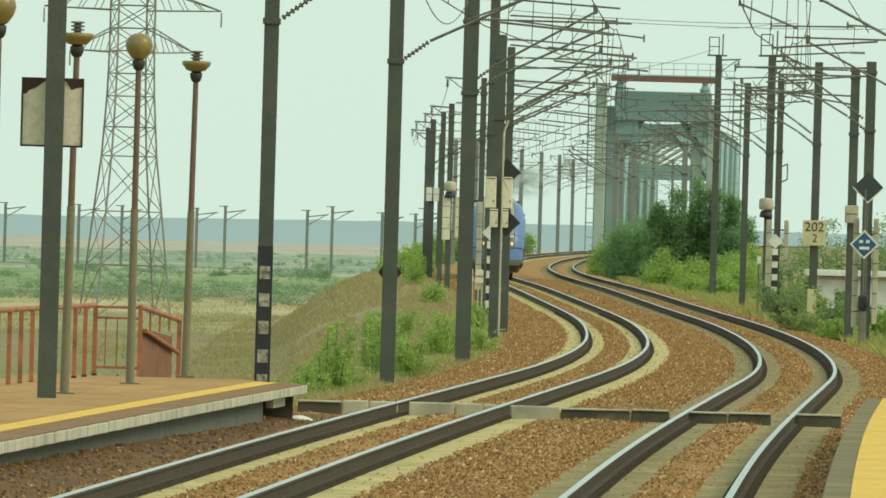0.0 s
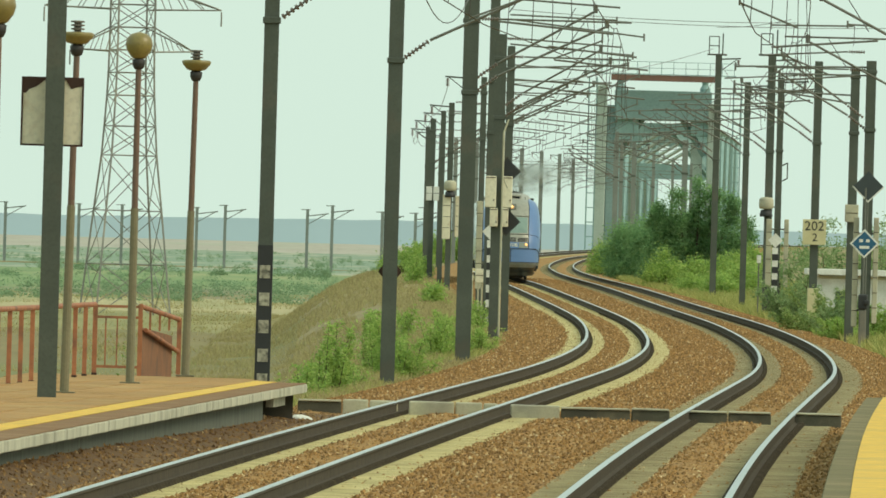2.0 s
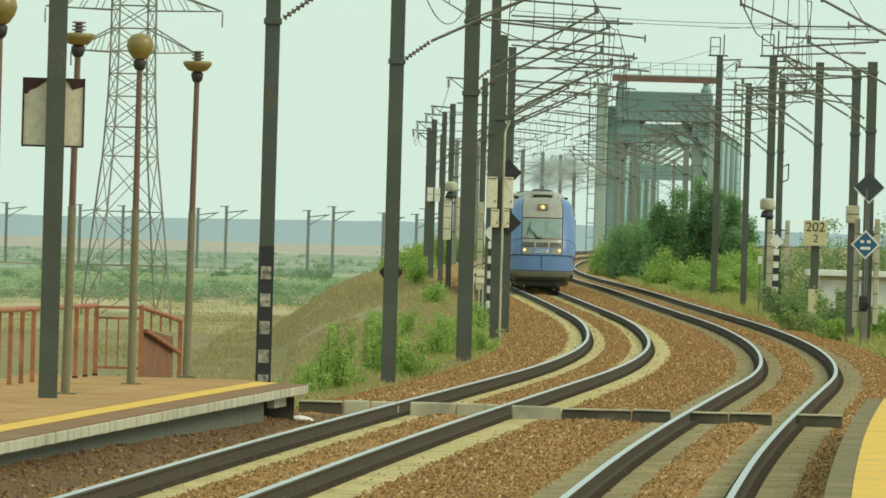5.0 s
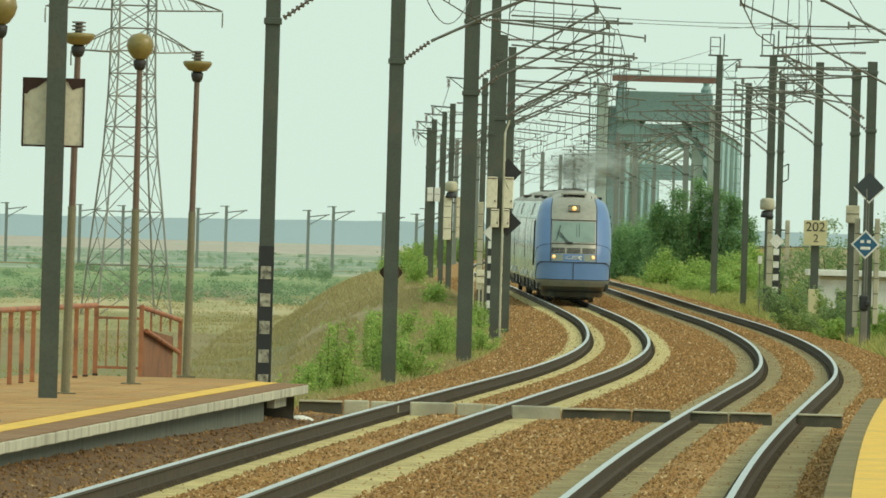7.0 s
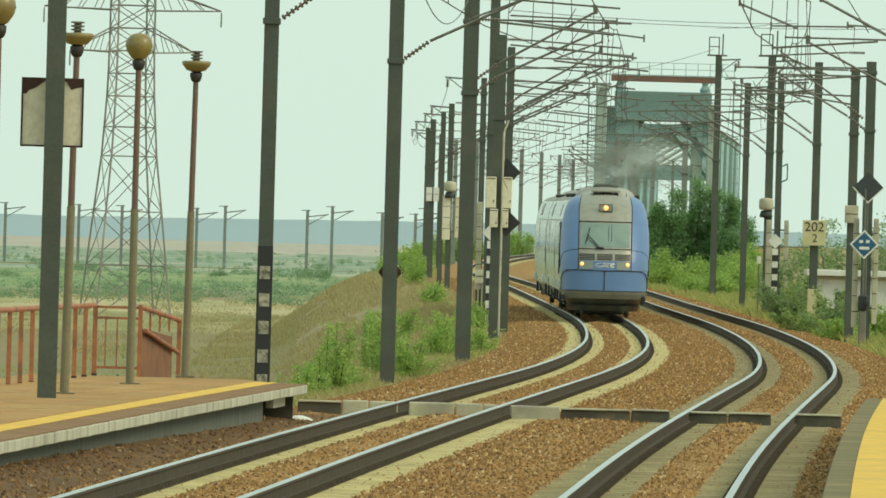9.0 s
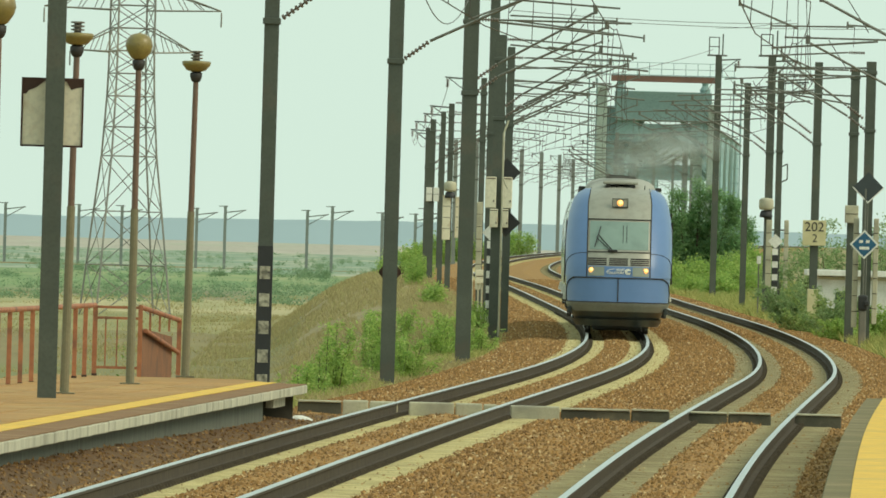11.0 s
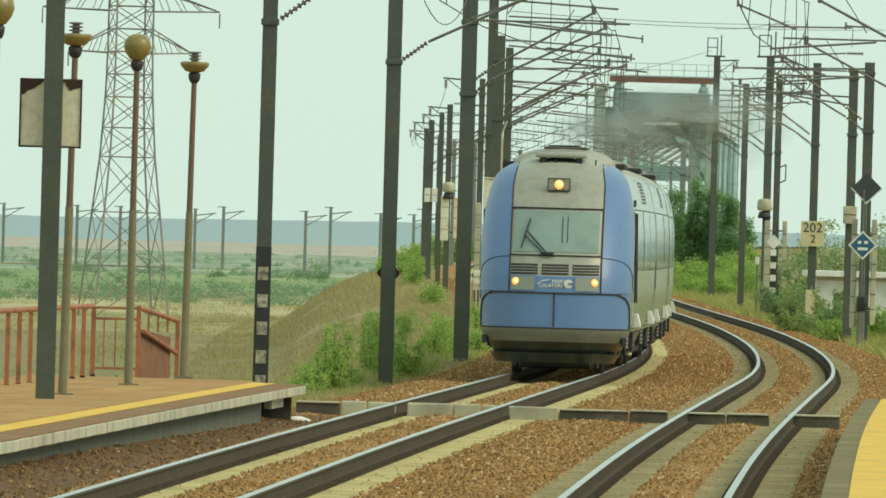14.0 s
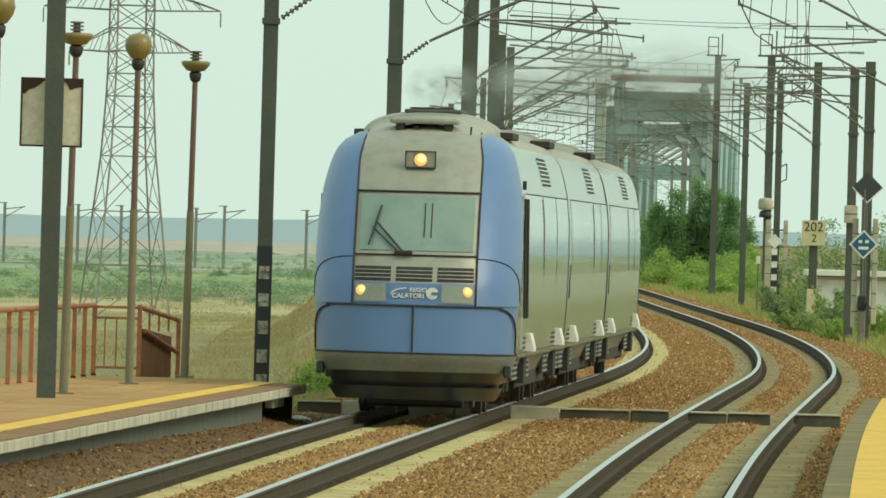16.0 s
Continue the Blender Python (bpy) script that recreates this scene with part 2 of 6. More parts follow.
M_LAMPGREY = mat("lamp_sleeve_paint", (.23, .205, .12), (.17, .15, .09), .75, scale=2, fine=20, bump=.1, c=(.12, .10, .06), cscale=.7)
M_LAMPCORE = mat("lamp_core", (.21, .19, .15), (.13, .11, .09), .5, scale=8)
M_SLATE = mat("slate_paint", (.045, .06, .065), (.035, .045, .05), .6, scale=3)
# teal haze tint painted into the beam colour as well
M_BRIDGE2 = mat("hazed_bridge_beam", (.24, .36, .36), (.20, .30, .30), .8, scale=.4, fine=5)
# distance haze is put into this paler mast grey
M_FARMAST = mat("hazed_mast_grey", (.24, .26, .235), (.19, .21, .19), .6, .2, scale=1.5)
M_LEAF_GREY = island_mat("leaf_grey", (.18, .29, .12), (.33, .44, .19), .8, (.47, .52, .27), .5)
M_LEAF_DUSTY = island_mat("leaf_dusty", (.17, .265, .085), (.38, .48, .16), .85, (.60, .58, .26), .5)
# far leaves lightened and blued: haze put into the leaf colour
M_LEAF_FAR = island_mat("hazed_far_leaf", (.20, .31, .18), (.27, .38, .22), .9, (.33, .38, .23), .5)
M_GRASS = island_mat("grass", (.25, .31, .09), (.47, .46, .16), .9, (.58, .50, .22), .4)
# some of the shade under the coping is in this wall colour
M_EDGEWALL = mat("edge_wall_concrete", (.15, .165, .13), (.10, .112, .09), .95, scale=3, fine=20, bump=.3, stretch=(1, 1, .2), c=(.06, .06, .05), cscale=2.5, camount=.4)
M_BEAMDARK = mat("blackened_concrete", (.10, .095, .066), (.065, .062, .045), .9, scale=3, fine=30, bump=.3, c=(.17, .15, .10), cscale=2.5, camount=.4)
# near-black that holds the shade under the platforms; also colours train seams
M_RECESS = mat("recess_shade_and_seams", (.075, .07, .052), (.05, .047, .037), .95, scale=2, fine=20, c=(.12, .11, .08), cscale=1.5)
M_APRON = mat("black_apron", (.028, .036, .036), (.040, .048, .047), .32, scale=3, spec=.5)
M_EDGEBROWN = mat("brown_edge_strip", (.26, .128, .046), (.20, .10, .036), .9, scale=2, fine=25, bump=.3, c=(.29, .18, .085), cscale=1.2, rnd=.08, space="Position")
M_EDGE = mat("dusty_edge", (.185, .15, .058), (.13, .10, .04), .9, scale=2, fine=25, bump=.3, c=(.28, .21, .1), cscale=1, rnd=.08, space="Position")
M_COPING = mat("pale_coping", (.55, .53, .41), (.43, .41, .31), .9, scale=3, fine=25, bump=.3, stretch=(1, 1, .25), c=(.22, .2, .15), cscale=2.2, camount=.5, rnd=.08, space="Position")
M_ROOFPALE = mat("pale_roof_paint", (.40, .39, .33), (.33, .32, .27), .6, scale=1.5, fine=15, c=(.16, .15, .13), cscale=1)


# ---- building helpers ----
def mesh_object(name, verts, faces, material, parent=None, label="", smooth=False):
    me = bpy.data.meshes.new(name)
    me.from_pydata([tuple(v) for v in verts], [], [tuple(f) for f in faces])
    me.validate()
    me.materials.append(material)
    if smooth:
        me.polygons.foreach_set("use_smooth", [True] * len(me.polygons))
    ob = new(name, me)
    if parent:
        ob.parent = parent
    return tagged(ob, label)


def part(name, bm, material, parent=None, label="", smooth=False):
    me = bpy.data.meshes.new(name)
    bmesh.ops.recalc_face_normals(bm, faces=bm.faces[:])
    bm.to_mesh(me)
    bm.free()
    me.materials.append(material)
    if smooth:
        me.polygons.foreach_set("use_smooth", [True] * len(me.polygons))
    ob = new(name, me)
    if parent:
        ob.parent = parent
    return tagged(ob, label)


def share(name, me, parent, m):
    ob = new(name, me)
    ob.parent, ob.matrix_basis = parent, m
    return ob


def thing(name, x, y, z, label, category, group="", rz=0):
    ob = tagged(new(name), label, category, group)
    ob.matrix_basis = pose(x, y, z, 0, 0, rz)
    return ob


def box(x, y, z, sx, sy, sz, bevel=0., bm=None, rz=0.):
    """A box centred in x and y that stands on z."""
    bm = bm or bmesh.new()
    m = Matrix.Translation((x, y, z + sz / 2)) @ Matrix.Rotation(radians(rz), 4, "Z") @ Matrix.Diagonal((sx, sy, sz, 1))
    vs = bmesh.ops.create_cube(bm, size=1, matrix=m)["verts"]
    if bevel:
        es = list({e for v in vs for e in v.link_edges})
        bmesh.ops.bevel(bm, geom=es, offset=bevel, segments=2, affect="EDGES", profile=.5)
    return bm


def rod(p, q, r, seg=6, bm=None, r2=None):
    bm = bm or bmesh.new()
    p, q = Vector(p), Vector(q)
    d = q - p
    m = Matrix.Translation((p + q) / 2) @ d.to_track_quat("Z", "Y").to_matrix().to_4x4()
    bmesh.ops.create_cone(bm, cap_ends=True, segments=seg, radius1=r, radius2=r if r2 is None else r2, depth=d.length, matrix=m)
    return bm


def lathe(profile, seg=16, bm=None, at=(0, 0, 0)):
    bm = bm or bmesh.new()
    rings = []
    for r, z in profile:
        rings.append([bm.verts.new((at[0] + max(r, 1e-4) * math.cos(2 * math.pi * i / seg), at[1] + max(r, 1e-4) * math.sin(2 * math.pi * i / seg), at[2] + z)) for i in range(seg)])
    for a, b in zip(rings, rings[1:]):
        for i in range(seg):
            bm.faces.new((a[i], a[(i + 1) % seg], b[(i + 1) % seg], b[i]))
    bm.faces.new(rings[0][::-1])
    bm.faces.new(rings[-1])
    return bm


def h_beam(w, d, t, z0, z1, bm=None):
    """A rolled H section that stands upright, its web along x."""
    bm = bm or bmesh.new()
    a, b, c = w / 2, d / 2, t / 2
    pts = [(-a, -b), (a, -b), (a, -b + t), (c, -b + t), (c, b - t), (a, b - t), (a, b), (-a, b), (-a, b - t), (-c, b - t), (-c, -b + t), (-a, -b + t)]
    lo, hi = [bm.verts.new((x, y, z0)) for x, y in pts], [bm.verts.new((x, y, z1)) for x, y in pts]
    for i in range(12):
        j = (i + 1) % 12
        bm.faces.new((lo[i], lo[j], hi[j], hi[i]))
    bm.faces.new(hi)
    bm.faces.new(lo[::-1])
    return bm


def sweep(section, ys, xof, zof, closed=True):
    """Vertices and faces of a section (offset, height) carried along a track."""
    ys = np.asarray(ys, float)
    xs, zs = xof(ys), zof(ys)
    k = len(section)
    verts = np.zeros((len(ys), k, 3))
    for j, (o, h) in enumerate(section):
        verts[:, j, 0], verts[:, j, 1], verts[:, j, 2] = xs + o, ys, zs + h
    faces = []
    for i in range(len(ys) - 1):
        for j in range(k if closed else k - 1):
            a, b = i * k + j, i * k + (j + 1) % k
            faces.append((a, b, b + k, a + k))
    if closed:
        faces += [tuple(range(k))[::-1], tuple((len(ys) - 1) * k + q for q in range(k))]
    return verts.reshape(-1, 3), faces


ALONG = np.concatenate([np.arange(-520, 90, 20.), np.arange(90, 970, 3.), np.arange(970, 1650, 8.), np.arange(1650, 2990, 40.)])

# ---- ground, fields and distance ----
def ground_height(x, y):
    """Height of the earth: a level bed under the tracks, a bank down to the plain."""
    y2 = np.minimum(y, 2990)
    rise = np.where(y2 > 0, RISE(np.maximum(y2, 0)), 0)
    left, right = XL(y2) - x, x - XR(y2)
    e, g = np.maximum(left - 3.4, 0), np.maximum(right - 3.4, 0)
    bed = rise - .52
    mound = 1.15 * np.exp(-((left - 7.5) / 3.2) ** 2) * np.exp(-((y - 760) / 200) ** 2)
    low = np.maximum(bed - .42 * np.maximum(e - 1.5, 0) - .03 * e, -3.0 - .1 * np.minimum(e / 60, 1)) + mound
    side = bed + .06 * np.minimum(g, 5) - .10 * np.clip(g - 16, 0, 30)
    side = np.maximum(side, -3.0)
    return np.where(left > 3.4, low, np.where(right > 3.4, side, bed))


GY = np.concatenate([np.arange(-900, 90, 30.), np.arange(90, 1035, 5.), np.arange(1035, 2300, 20.), np.arange(2300, 4960, 60.)])
half = [0, 1.5, 3, 4.2, 5, 6, 7, 8, 9, 10, 11, 12, 13.5, 15, 17, 20, 24, 30, 38, 50, 70, 100, 140, 200, 300, 450, 700, 1100, 1700, 2500]
GD = np.array([-q for q in half[:0:-1]] + half)
gx = XL(np.minimum(GY, 2990))[:, None] + 2.3 + np.where(GD > 0, GD + .3, GD)[None, :]
gy = np.repeat(GY[:, None], len(GD), 1)
gz = ground_height(gx, gy)
wob = np.array([[noise.noise((a * .22, b * .07, 0)) + .5 * noise.noise((a * .7, b * .22, 3)) for a, b in zip(r, q)] for r, q in zip(gx, gy)])
edge = np.clip((np.abs(GD) - 4) / 4, 0, 1)[None, :]
gz = gz + wob * .17 * edge
nv = len(GD)
gf = [(i * nv + j, i * nv + j + 1, (i + 1) * nv + j + 1, (i + 1) * nv + j) for i in range(len(GY) - 1) for j in range(nv - 1)]
ground = mesh_object("ground", np.stack([gx, gy, gz], -1).reshape(-1, 3), gf, M_GROUND, smooth=True)
for m in M_FIELDS:
    ground.data.materials.append(m)
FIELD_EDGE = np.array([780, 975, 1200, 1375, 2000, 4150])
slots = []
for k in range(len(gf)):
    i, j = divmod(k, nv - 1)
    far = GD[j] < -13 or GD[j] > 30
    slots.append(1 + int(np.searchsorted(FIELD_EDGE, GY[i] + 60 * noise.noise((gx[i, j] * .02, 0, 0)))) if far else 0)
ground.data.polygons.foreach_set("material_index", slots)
tagged(ground, "dry grassy embankment and wide flat fields", "ground", kind="structure")

rng = np.random.default_rng(4)
hx = np.linspace(-700, 700, 240)
top = 6.4 + .7 * np.sin(hx * .006) + .5 * np.sin(hx * .021 + 1) + .35 * np.array([noise.noise((q * .09, 0, 0)) for q in hx]) - .0012 * hx
hv = [(x, 4600, -4) for x in hx] + [(x, 4620, h) for x, h in zip(hx, top)] + [(x, 4750, h * .6) for x, h in zip(hx, top)] + [(x, 4900, -5) for x in hx]
hn = len(hx)
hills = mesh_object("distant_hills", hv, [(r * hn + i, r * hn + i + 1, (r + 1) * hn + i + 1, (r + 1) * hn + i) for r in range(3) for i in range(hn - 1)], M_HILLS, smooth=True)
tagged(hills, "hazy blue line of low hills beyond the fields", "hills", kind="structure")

# sheet tilted up so that its pale band fits the camera's view
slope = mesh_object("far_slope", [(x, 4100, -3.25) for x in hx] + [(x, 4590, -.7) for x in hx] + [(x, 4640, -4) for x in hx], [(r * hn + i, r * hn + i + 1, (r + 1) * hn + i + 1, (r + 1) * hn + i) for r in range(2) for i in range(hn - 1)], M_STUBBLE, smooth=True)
tagged(slope, "pale far fields tilted up to fit the view below the hills", "ground", kind="structure")

# ---- ballast bed: hollow beside each rail, heaped between and outside ----
bed_y = ALONG
gap = XR(bed_y) - XL(bed_y)


def bank(y):
    """How high the dirt is heaped against the platform's wall, set to fit the camera's view."""
    return np.interp(y, [150, 165, 203, 213], [.34, .33, .23, .06])


def bed_rows():
    one = [(-1.5, -.20), (-1.3, -.21), (-1.22, -.212), (-.36, -.212), (-.26, -.17), (0, -.145), (.26, -.17), (.36, -.212), (1.22, -.212), (1.3, -.21), (1.5, -.20)]
    rows = []
    for y, g in zip(bed_y, gap):
        x, z = float(XL(y)), float(RISE(max(y, 0)))
        b = float(bank(y))
        r = [(-4.3, -.72), (-3.4, -.50 + b), (-2.5, -.30 + b * 1.25), (-2.0, -.22 + b * .7)] + one + [(g * .42, -.19), (g * .5, -.16), (g * .58, -.19)] + [(g + o, h) for o, h in one] + [(g + 2.0, -.22), (g + 2.5, -.30), (g + 3.4, -.50), (g + 4.3, -.72)]
        rows.append([(x + o, y, z + h + (.02 * noise.noise((o * 2, y * .8, 0)) if abs(h + .212) > .001 else 0)) for o, h in r])
    return rows


rows = bed_rows()
k = len(rows[0])
ballast = mesh_object("ballast_bed", [v for r in rows for v in r], [(i * k + j, i * k + j + 1, (i + 1) * k + j + 1, (i + 1) * k + j) for i in range(len(rows) - 1) for j in range(k - 1)], M_BALLAST)
ballast.data.materials.append(M_GRIT)
ballast.data.materials.append(M_GRIT2)
ballast.data.materials.append(M_BALLAST_DARK)
ballast.data.polygons.foreach_set("material_index", [1 if (t % (k - 1)) in (6, 11) else 2 if (t % (k - 1)) in (20, 25) else 3 if (t % (k - 1)) < 4 and bed_y[t // (k - 1)] < 219 else 0 for t in range((len(rows) - 1) * (k - 1))])
tagged(ballast, "rust-brown crushed stone ballast under both tracks", "ballast", kind="structure")

# loose stones on the near ballast
S = 330000
sy = np.where(rng.random(S) < .56, 112 + 420 * rng.random(S) ** 1.9, 240 + 560 * rng.random(S))
so = rng.uniform(-3.0, 7.7, S)
gapn = XR(sy) - XL(sy)
d = np.minimum(np.abs(so), np.abs(so - gapn))
strip_ = (d > .3) & (d < 1.27)
keep = (so < gapn + 3.0) & (~strip_ | (rng.random(S) < .05 + .3 * np.exp(-((np.minimum(np.abs(d - .3), np.abs(d - 1.27))) / .05) ** 2)))
sy, so, gapn, d = sy[keep], so[keep], gapn[keep], d[keep]
outer = np.interp(d, [1.3, 2.0, 2.5, 3.4], [-.2, -.22, -.3, -.5]) + np.where(so < 0, bank(sy) * np.interp(d, [1.5, 2.0, 2.5, 3.4], [0, .7, 1.25, 1.]), 0)
inner = -.2 + .04 * np.exp(-((so - gapn / 2) / .5) ** 2)
sz = np.where(d < .3, -.15 - .1 * d, np.where(d < 1.27, -.2, np.where((so > 0) & (so < gapn), inner, outer))) + .004
n = len(sy)
lump = np.array([(1, 0, 0), (-1, 0, 0), (0, 1, 0), (0, -1, 0), (0, 0, 1)], float)
size = rng.uniform(.010, .029, n) * np.interp(sy, [200, 500], [1, 1.45])
v = lump[None] * rng.uniform(.5, 1.3, (n, 5, 1)) * size[:, None, None] + rng.normal(0, .006, (n, 5, 3))
a = rng.uniform(0, 6.28, n)
v[..., 0], v[..., 1] = v[..., 0] * np.cos(a)[:, None] - v[..., 1] * np.sin(a)[:, None], v[..., 0] * np.sin(a)[:, None] + v[..., 1] * np.cos(a)[:, None]
v += np.stack([XL(sy) + so, sy, sz + np.where(sy > 0, RISE(sy), 0)], -1)[:, None, :]
tri = np.array([(0, 2, 4), (2, 1, 4), (1, 3, 4), (3, 0, 4)])
dark_side = (so < -1.3 - .12 * np.sin(sy * .21)) & (sy < 221)
for pick, m, lab in ((~dark_side, M_STONE, "loose brown crushed stones on the ballast"), (dark_side, M_STONE_DARK, "dark crushed stones along the platform")):
    w = v[pick]
    st_ = mesh_object("ballast_stones", w.reshape(-1, 3).tolist(), (tri[None] + 5 * np.arange(len(w))[:, None, None]).reshape(-1, 3).tolist(), m)
    tagged(st_, lab, "stones", kind="stuff")


# ---- rails and sleepers ----
HEAD = [(-.036, -.009), (-.03, 0), (.03, 0), (.036, -.009)]
WEB = [(-.036, -.0095), (.036, -.0095), (.036, -.035), (.012, -.05), (.012, -.14), (.072, -.165), (.072, -.18), (-.072, -.18), (-.072, -.165), (-.012, -.14), (-.012, -.05), (-.036, -.035)]
SLEEPER_V = [(-1.3, -.13, 0), (1.3, -.13, 0), (1.3, .13, 0), (-1.3, .13, 0), (-1.29, -.11, .2), (1.29, -.11, .2), (1.29, .11, .2), (-1.29, .11, .2)]
SLEEPER_F = [(0, 3, 2, 1), (4, 5, 6, 7), (0, 1, 5, 4), (1, 2, 6, 5), (2, 3, 7, 6), (3, 0, 4, 7)]


def track(name, xof, label):
    root = tagged(new(name), label, "railway track", "railway tracks")
    for side in (-.752, .752):
        rail = mesh_object("rail", *sweep([(o + side, h) for o, h in WEB], ALONG, xof, RISE), M_RAILSIDE, root, "rusty steel rail")
        mesh_object("rail_head", *sweep([(o + side, h) for o, h in HEAD], ALONG, xof, RISE), M_RAILHEAD, rail, "polished running surface")
    return root


track_left = track("track", XL, "curving railway track with the approaching train on it")
track_right = track("track", XR, "empty curving railway track with shiny rails")


def sleepers(root, xof, material):
    me = bpy.data.meshes.new("sleeper")
    me.from_pydata(SLEEPER_V, [], SLEEPER_F)
    me.materials.append(material)
    ys = 112 + .6 * np.arange(295)
    for y in ys:
        turn = -math.degrees(math.atan(float(xof(y + .5) - xof(y - .5))))
        share("sleeper", me, root, pose(float(xof(y)), y, float(RISE(y)) - .385, 0, 0, turn))
    far = np.concatenate([np.arange(-60, 111.5, .6), np.arange(ys[-1] + .6, 1250, .6)])
    base = np.array(SLEEPER_V)
    vs = np.concatenate([base + np.array([float(xof(y)), y, float(RISE(max(y, 0))) - .385]) for y in far])
    rest = mesh_object("far_sleeper", vs, [tuple(q + 8 * i for q in f) for i in range(len(far)) for f in SLEEPER_F], material, root)
    tagged(rest, kind="stuff")


def fastenings(root, xof):
    """Clips and bolts that hold the rails down on the nearer sleepers, as one mesh."""
    ys = 112 + .6 * np.arange(690)
    base = np.array([(-.05, -.06, 0), (.05, -.06, 0), (.05, .06, 0), (-.05, .06, 0), (-.03, -.04, .05), (.03, -.04, .05), (.03, .04, .05), (-.03, .04, .05)])
    at = [(float(xof(y)) + side + o, y, float(RISE(y)) - .187) for y in ys for side in (-.752, .752) for o in (-.105, .105)]
    vs = np.concatenate([base + np.array(q) for q in at])
    tagged(mesh_object("rail_clip", vs, [tuple(q + 8 * i for q in f) for i in range(len(at)) for f in SLEEPER_F], M_RAILSIDE, root), kind="stuff")


# ---- the board crossing in front of the platform end ----
def crossing():
    root = tagged(new("crossing_beam"), "row of old concrete beams laid across both tracks", "beam")
    root.matrix_basis = pose(0, 221.5, 0)
    for x0, x1, m, drop in ((-2.0, -1.38, M_CONC_DARK, .03), (-1.36, -1.0, M_CONC, .02), (-.98, -.58, M_CONC, .025), (-.42, .22, M_CONC, .02), (.24, .62, M_CONC, .02), (.64, .84, M_CONC, .025),
                            (1.02, 1.72, M_CONC, .03), (1.74, 2.72, M_CONC_DARK, .04), (2.74, 3.28, M_CONC_DARK, .03), (3.5, 4.1, M_CONC_DARK, .04), (4.12, 4.72, M_CONC_DARK, .035), (4.96, 5.72, M_CONC_DARK, .03)):
        part("beam", box((x0 + x1) / 2, 0, -.27 - drop, x1 - x0, .4, .30 if m is M_CONC else .27, .02), M_BEAMDARK if m is M_CONC_DARK else m, root)
        # pale layer added for the beam's worn top edge and the sunlight on it
        if m is M_CONC_DARK:
            part("board", box((x0 + x1) / 2, -.01, .0 - drop, x1 - x0 - .01, .44, .026, .008), M_CONC, root, "pale strip for the worn, sunlit top edge")


crossing()


# ---- platforms ----
PLAT = .325


def plat_z(y):
    return PLAT + 0 * np.asarray(y, float)


def plat_l(y):
    return XL(y) - (.3 - (np.asarray(y, float) - 142.6) * .00465)


def platform(name, xof, sign, y0, y1, width, label):
    """A low platform whose edge runs about 1.6 m from the track's centre."""
    root = tagged(new(name), label, "platform", "platforms")
    ys = np.arange(y0, y1 + .01, 2.)
    flat = plat_z

    def strip(nm, a, b, z0, z1, m, lab="", ys=ys):
        sec = [(sign * a, z0), (sign * b, z0), (sign * b, z1), (sign * a, z1)]
        return mesh_object(nm, *sweep(sec if sign > 0 else sec[::-1], ys, xof, flat), m, root, lab)
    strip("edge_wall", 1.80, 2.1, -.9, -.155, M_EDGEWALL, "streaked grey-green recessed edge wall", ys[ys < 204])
    # the core's dark colour stands for the shaded void under the coping
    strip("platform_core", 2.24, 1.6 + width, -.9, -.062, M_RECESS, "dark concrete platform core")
    strip("paving_bed", 2.24, 1.6 + width, -.06, -.02, M_PAVE, "brown paved platform surface")
    strip("edge_paving", 1.615, 2.23, -.012, -.002, M_EDGE if sign > 0 else M_EDGEBROWN, "dusty brown edge strip")
    strip("yellow_line", 2.02 if sign < 0 else 1.84, 2.33 if sign < 0 else 2.9, 0, .006, M_YELLOW, "worn yellow safety line")
    if sign < 0:
        strip("end_panel", 1.78, 1.88, -.28, -.16, M_COPING, "pale concrete panel under the platform end", np.array([205.4, 207., 208.6]))
    # coping slabs, each a metre long
    for y in np.arange(80, y1 - .5, 1.0):
        x = float(xof(y + .5))
        t = -math.degrees(math.atan(float(xof(y + 1) - xof(y))))
        z = float(plat_z(y)) - .13 + .0025 * math.sin(y * 2.1)
        o = part("coping_slab", box(0, 0, 0, .62, .985, .115, .012), M_COPING if sign < 0 else M_EDGE, root)
        o.matrix_basis = pose(x + sign * (1.6 + .31), y + .5, z, 0, 0, t)
    # rows of paving slabs
    if sign < 0:
        for y in np.arange(129, y1 - 1.4, 1.5):
            for i, o in enumerate(np.arange(2.40, 1.2 + width, .6)):
                x = float(xof(y + .5)) - o - .3
                t = -math.degrees(math.atan(float(xof(y + 1) - xof(y))))
                share("paving_slab", PAVER, root, pose(x, y + .75, float(plat_z(y)) - .022 + .003 * math.sin(y * 3.7 + i * 2.3), 0, 0, t))
    return root


def plat_r(y):
    return XR(y) + np.interp(y, [100, 140, 213], [.04, .08, .21])


PAVER = bpy.data.meshes.new("paving_slab")
PAVER.from_pydata([(-.29, -.74, 0), (.29, -.74, 0), (.29, .74, 0), (-.29, .74, 0), (-.283, -.733, .02), (.283, -.733, .02), (.283, .733, .02), (-.283, .733, .02)], [], SLEEPER_F)
PAVER.materials.append(M_PAVE)
platform("platform", plat_l, -1, -61, 211, 4.0, "low platform with brown paving, yellow line and pale concrete edge")
platform("platform", plat_r, 1, -61, 213, 5.0, "low platform with a broad yellow line along its edge")

# ---- the train ----
W_Z = [(.14, .98), (.22, 1.04), (.36, 1.12), (.5, 1.18), (.74, 1.29), (.80, 1.30), (1.44, 1.34), (2.1, 1.355), (2.6, 1.345), (3.0, 1.305), (3.3, 1.24), (3.5, 1.17), (3.62, 1.08), (3.72, .94), (3.80, .70), (3.86, .4), (3.88, 0)]
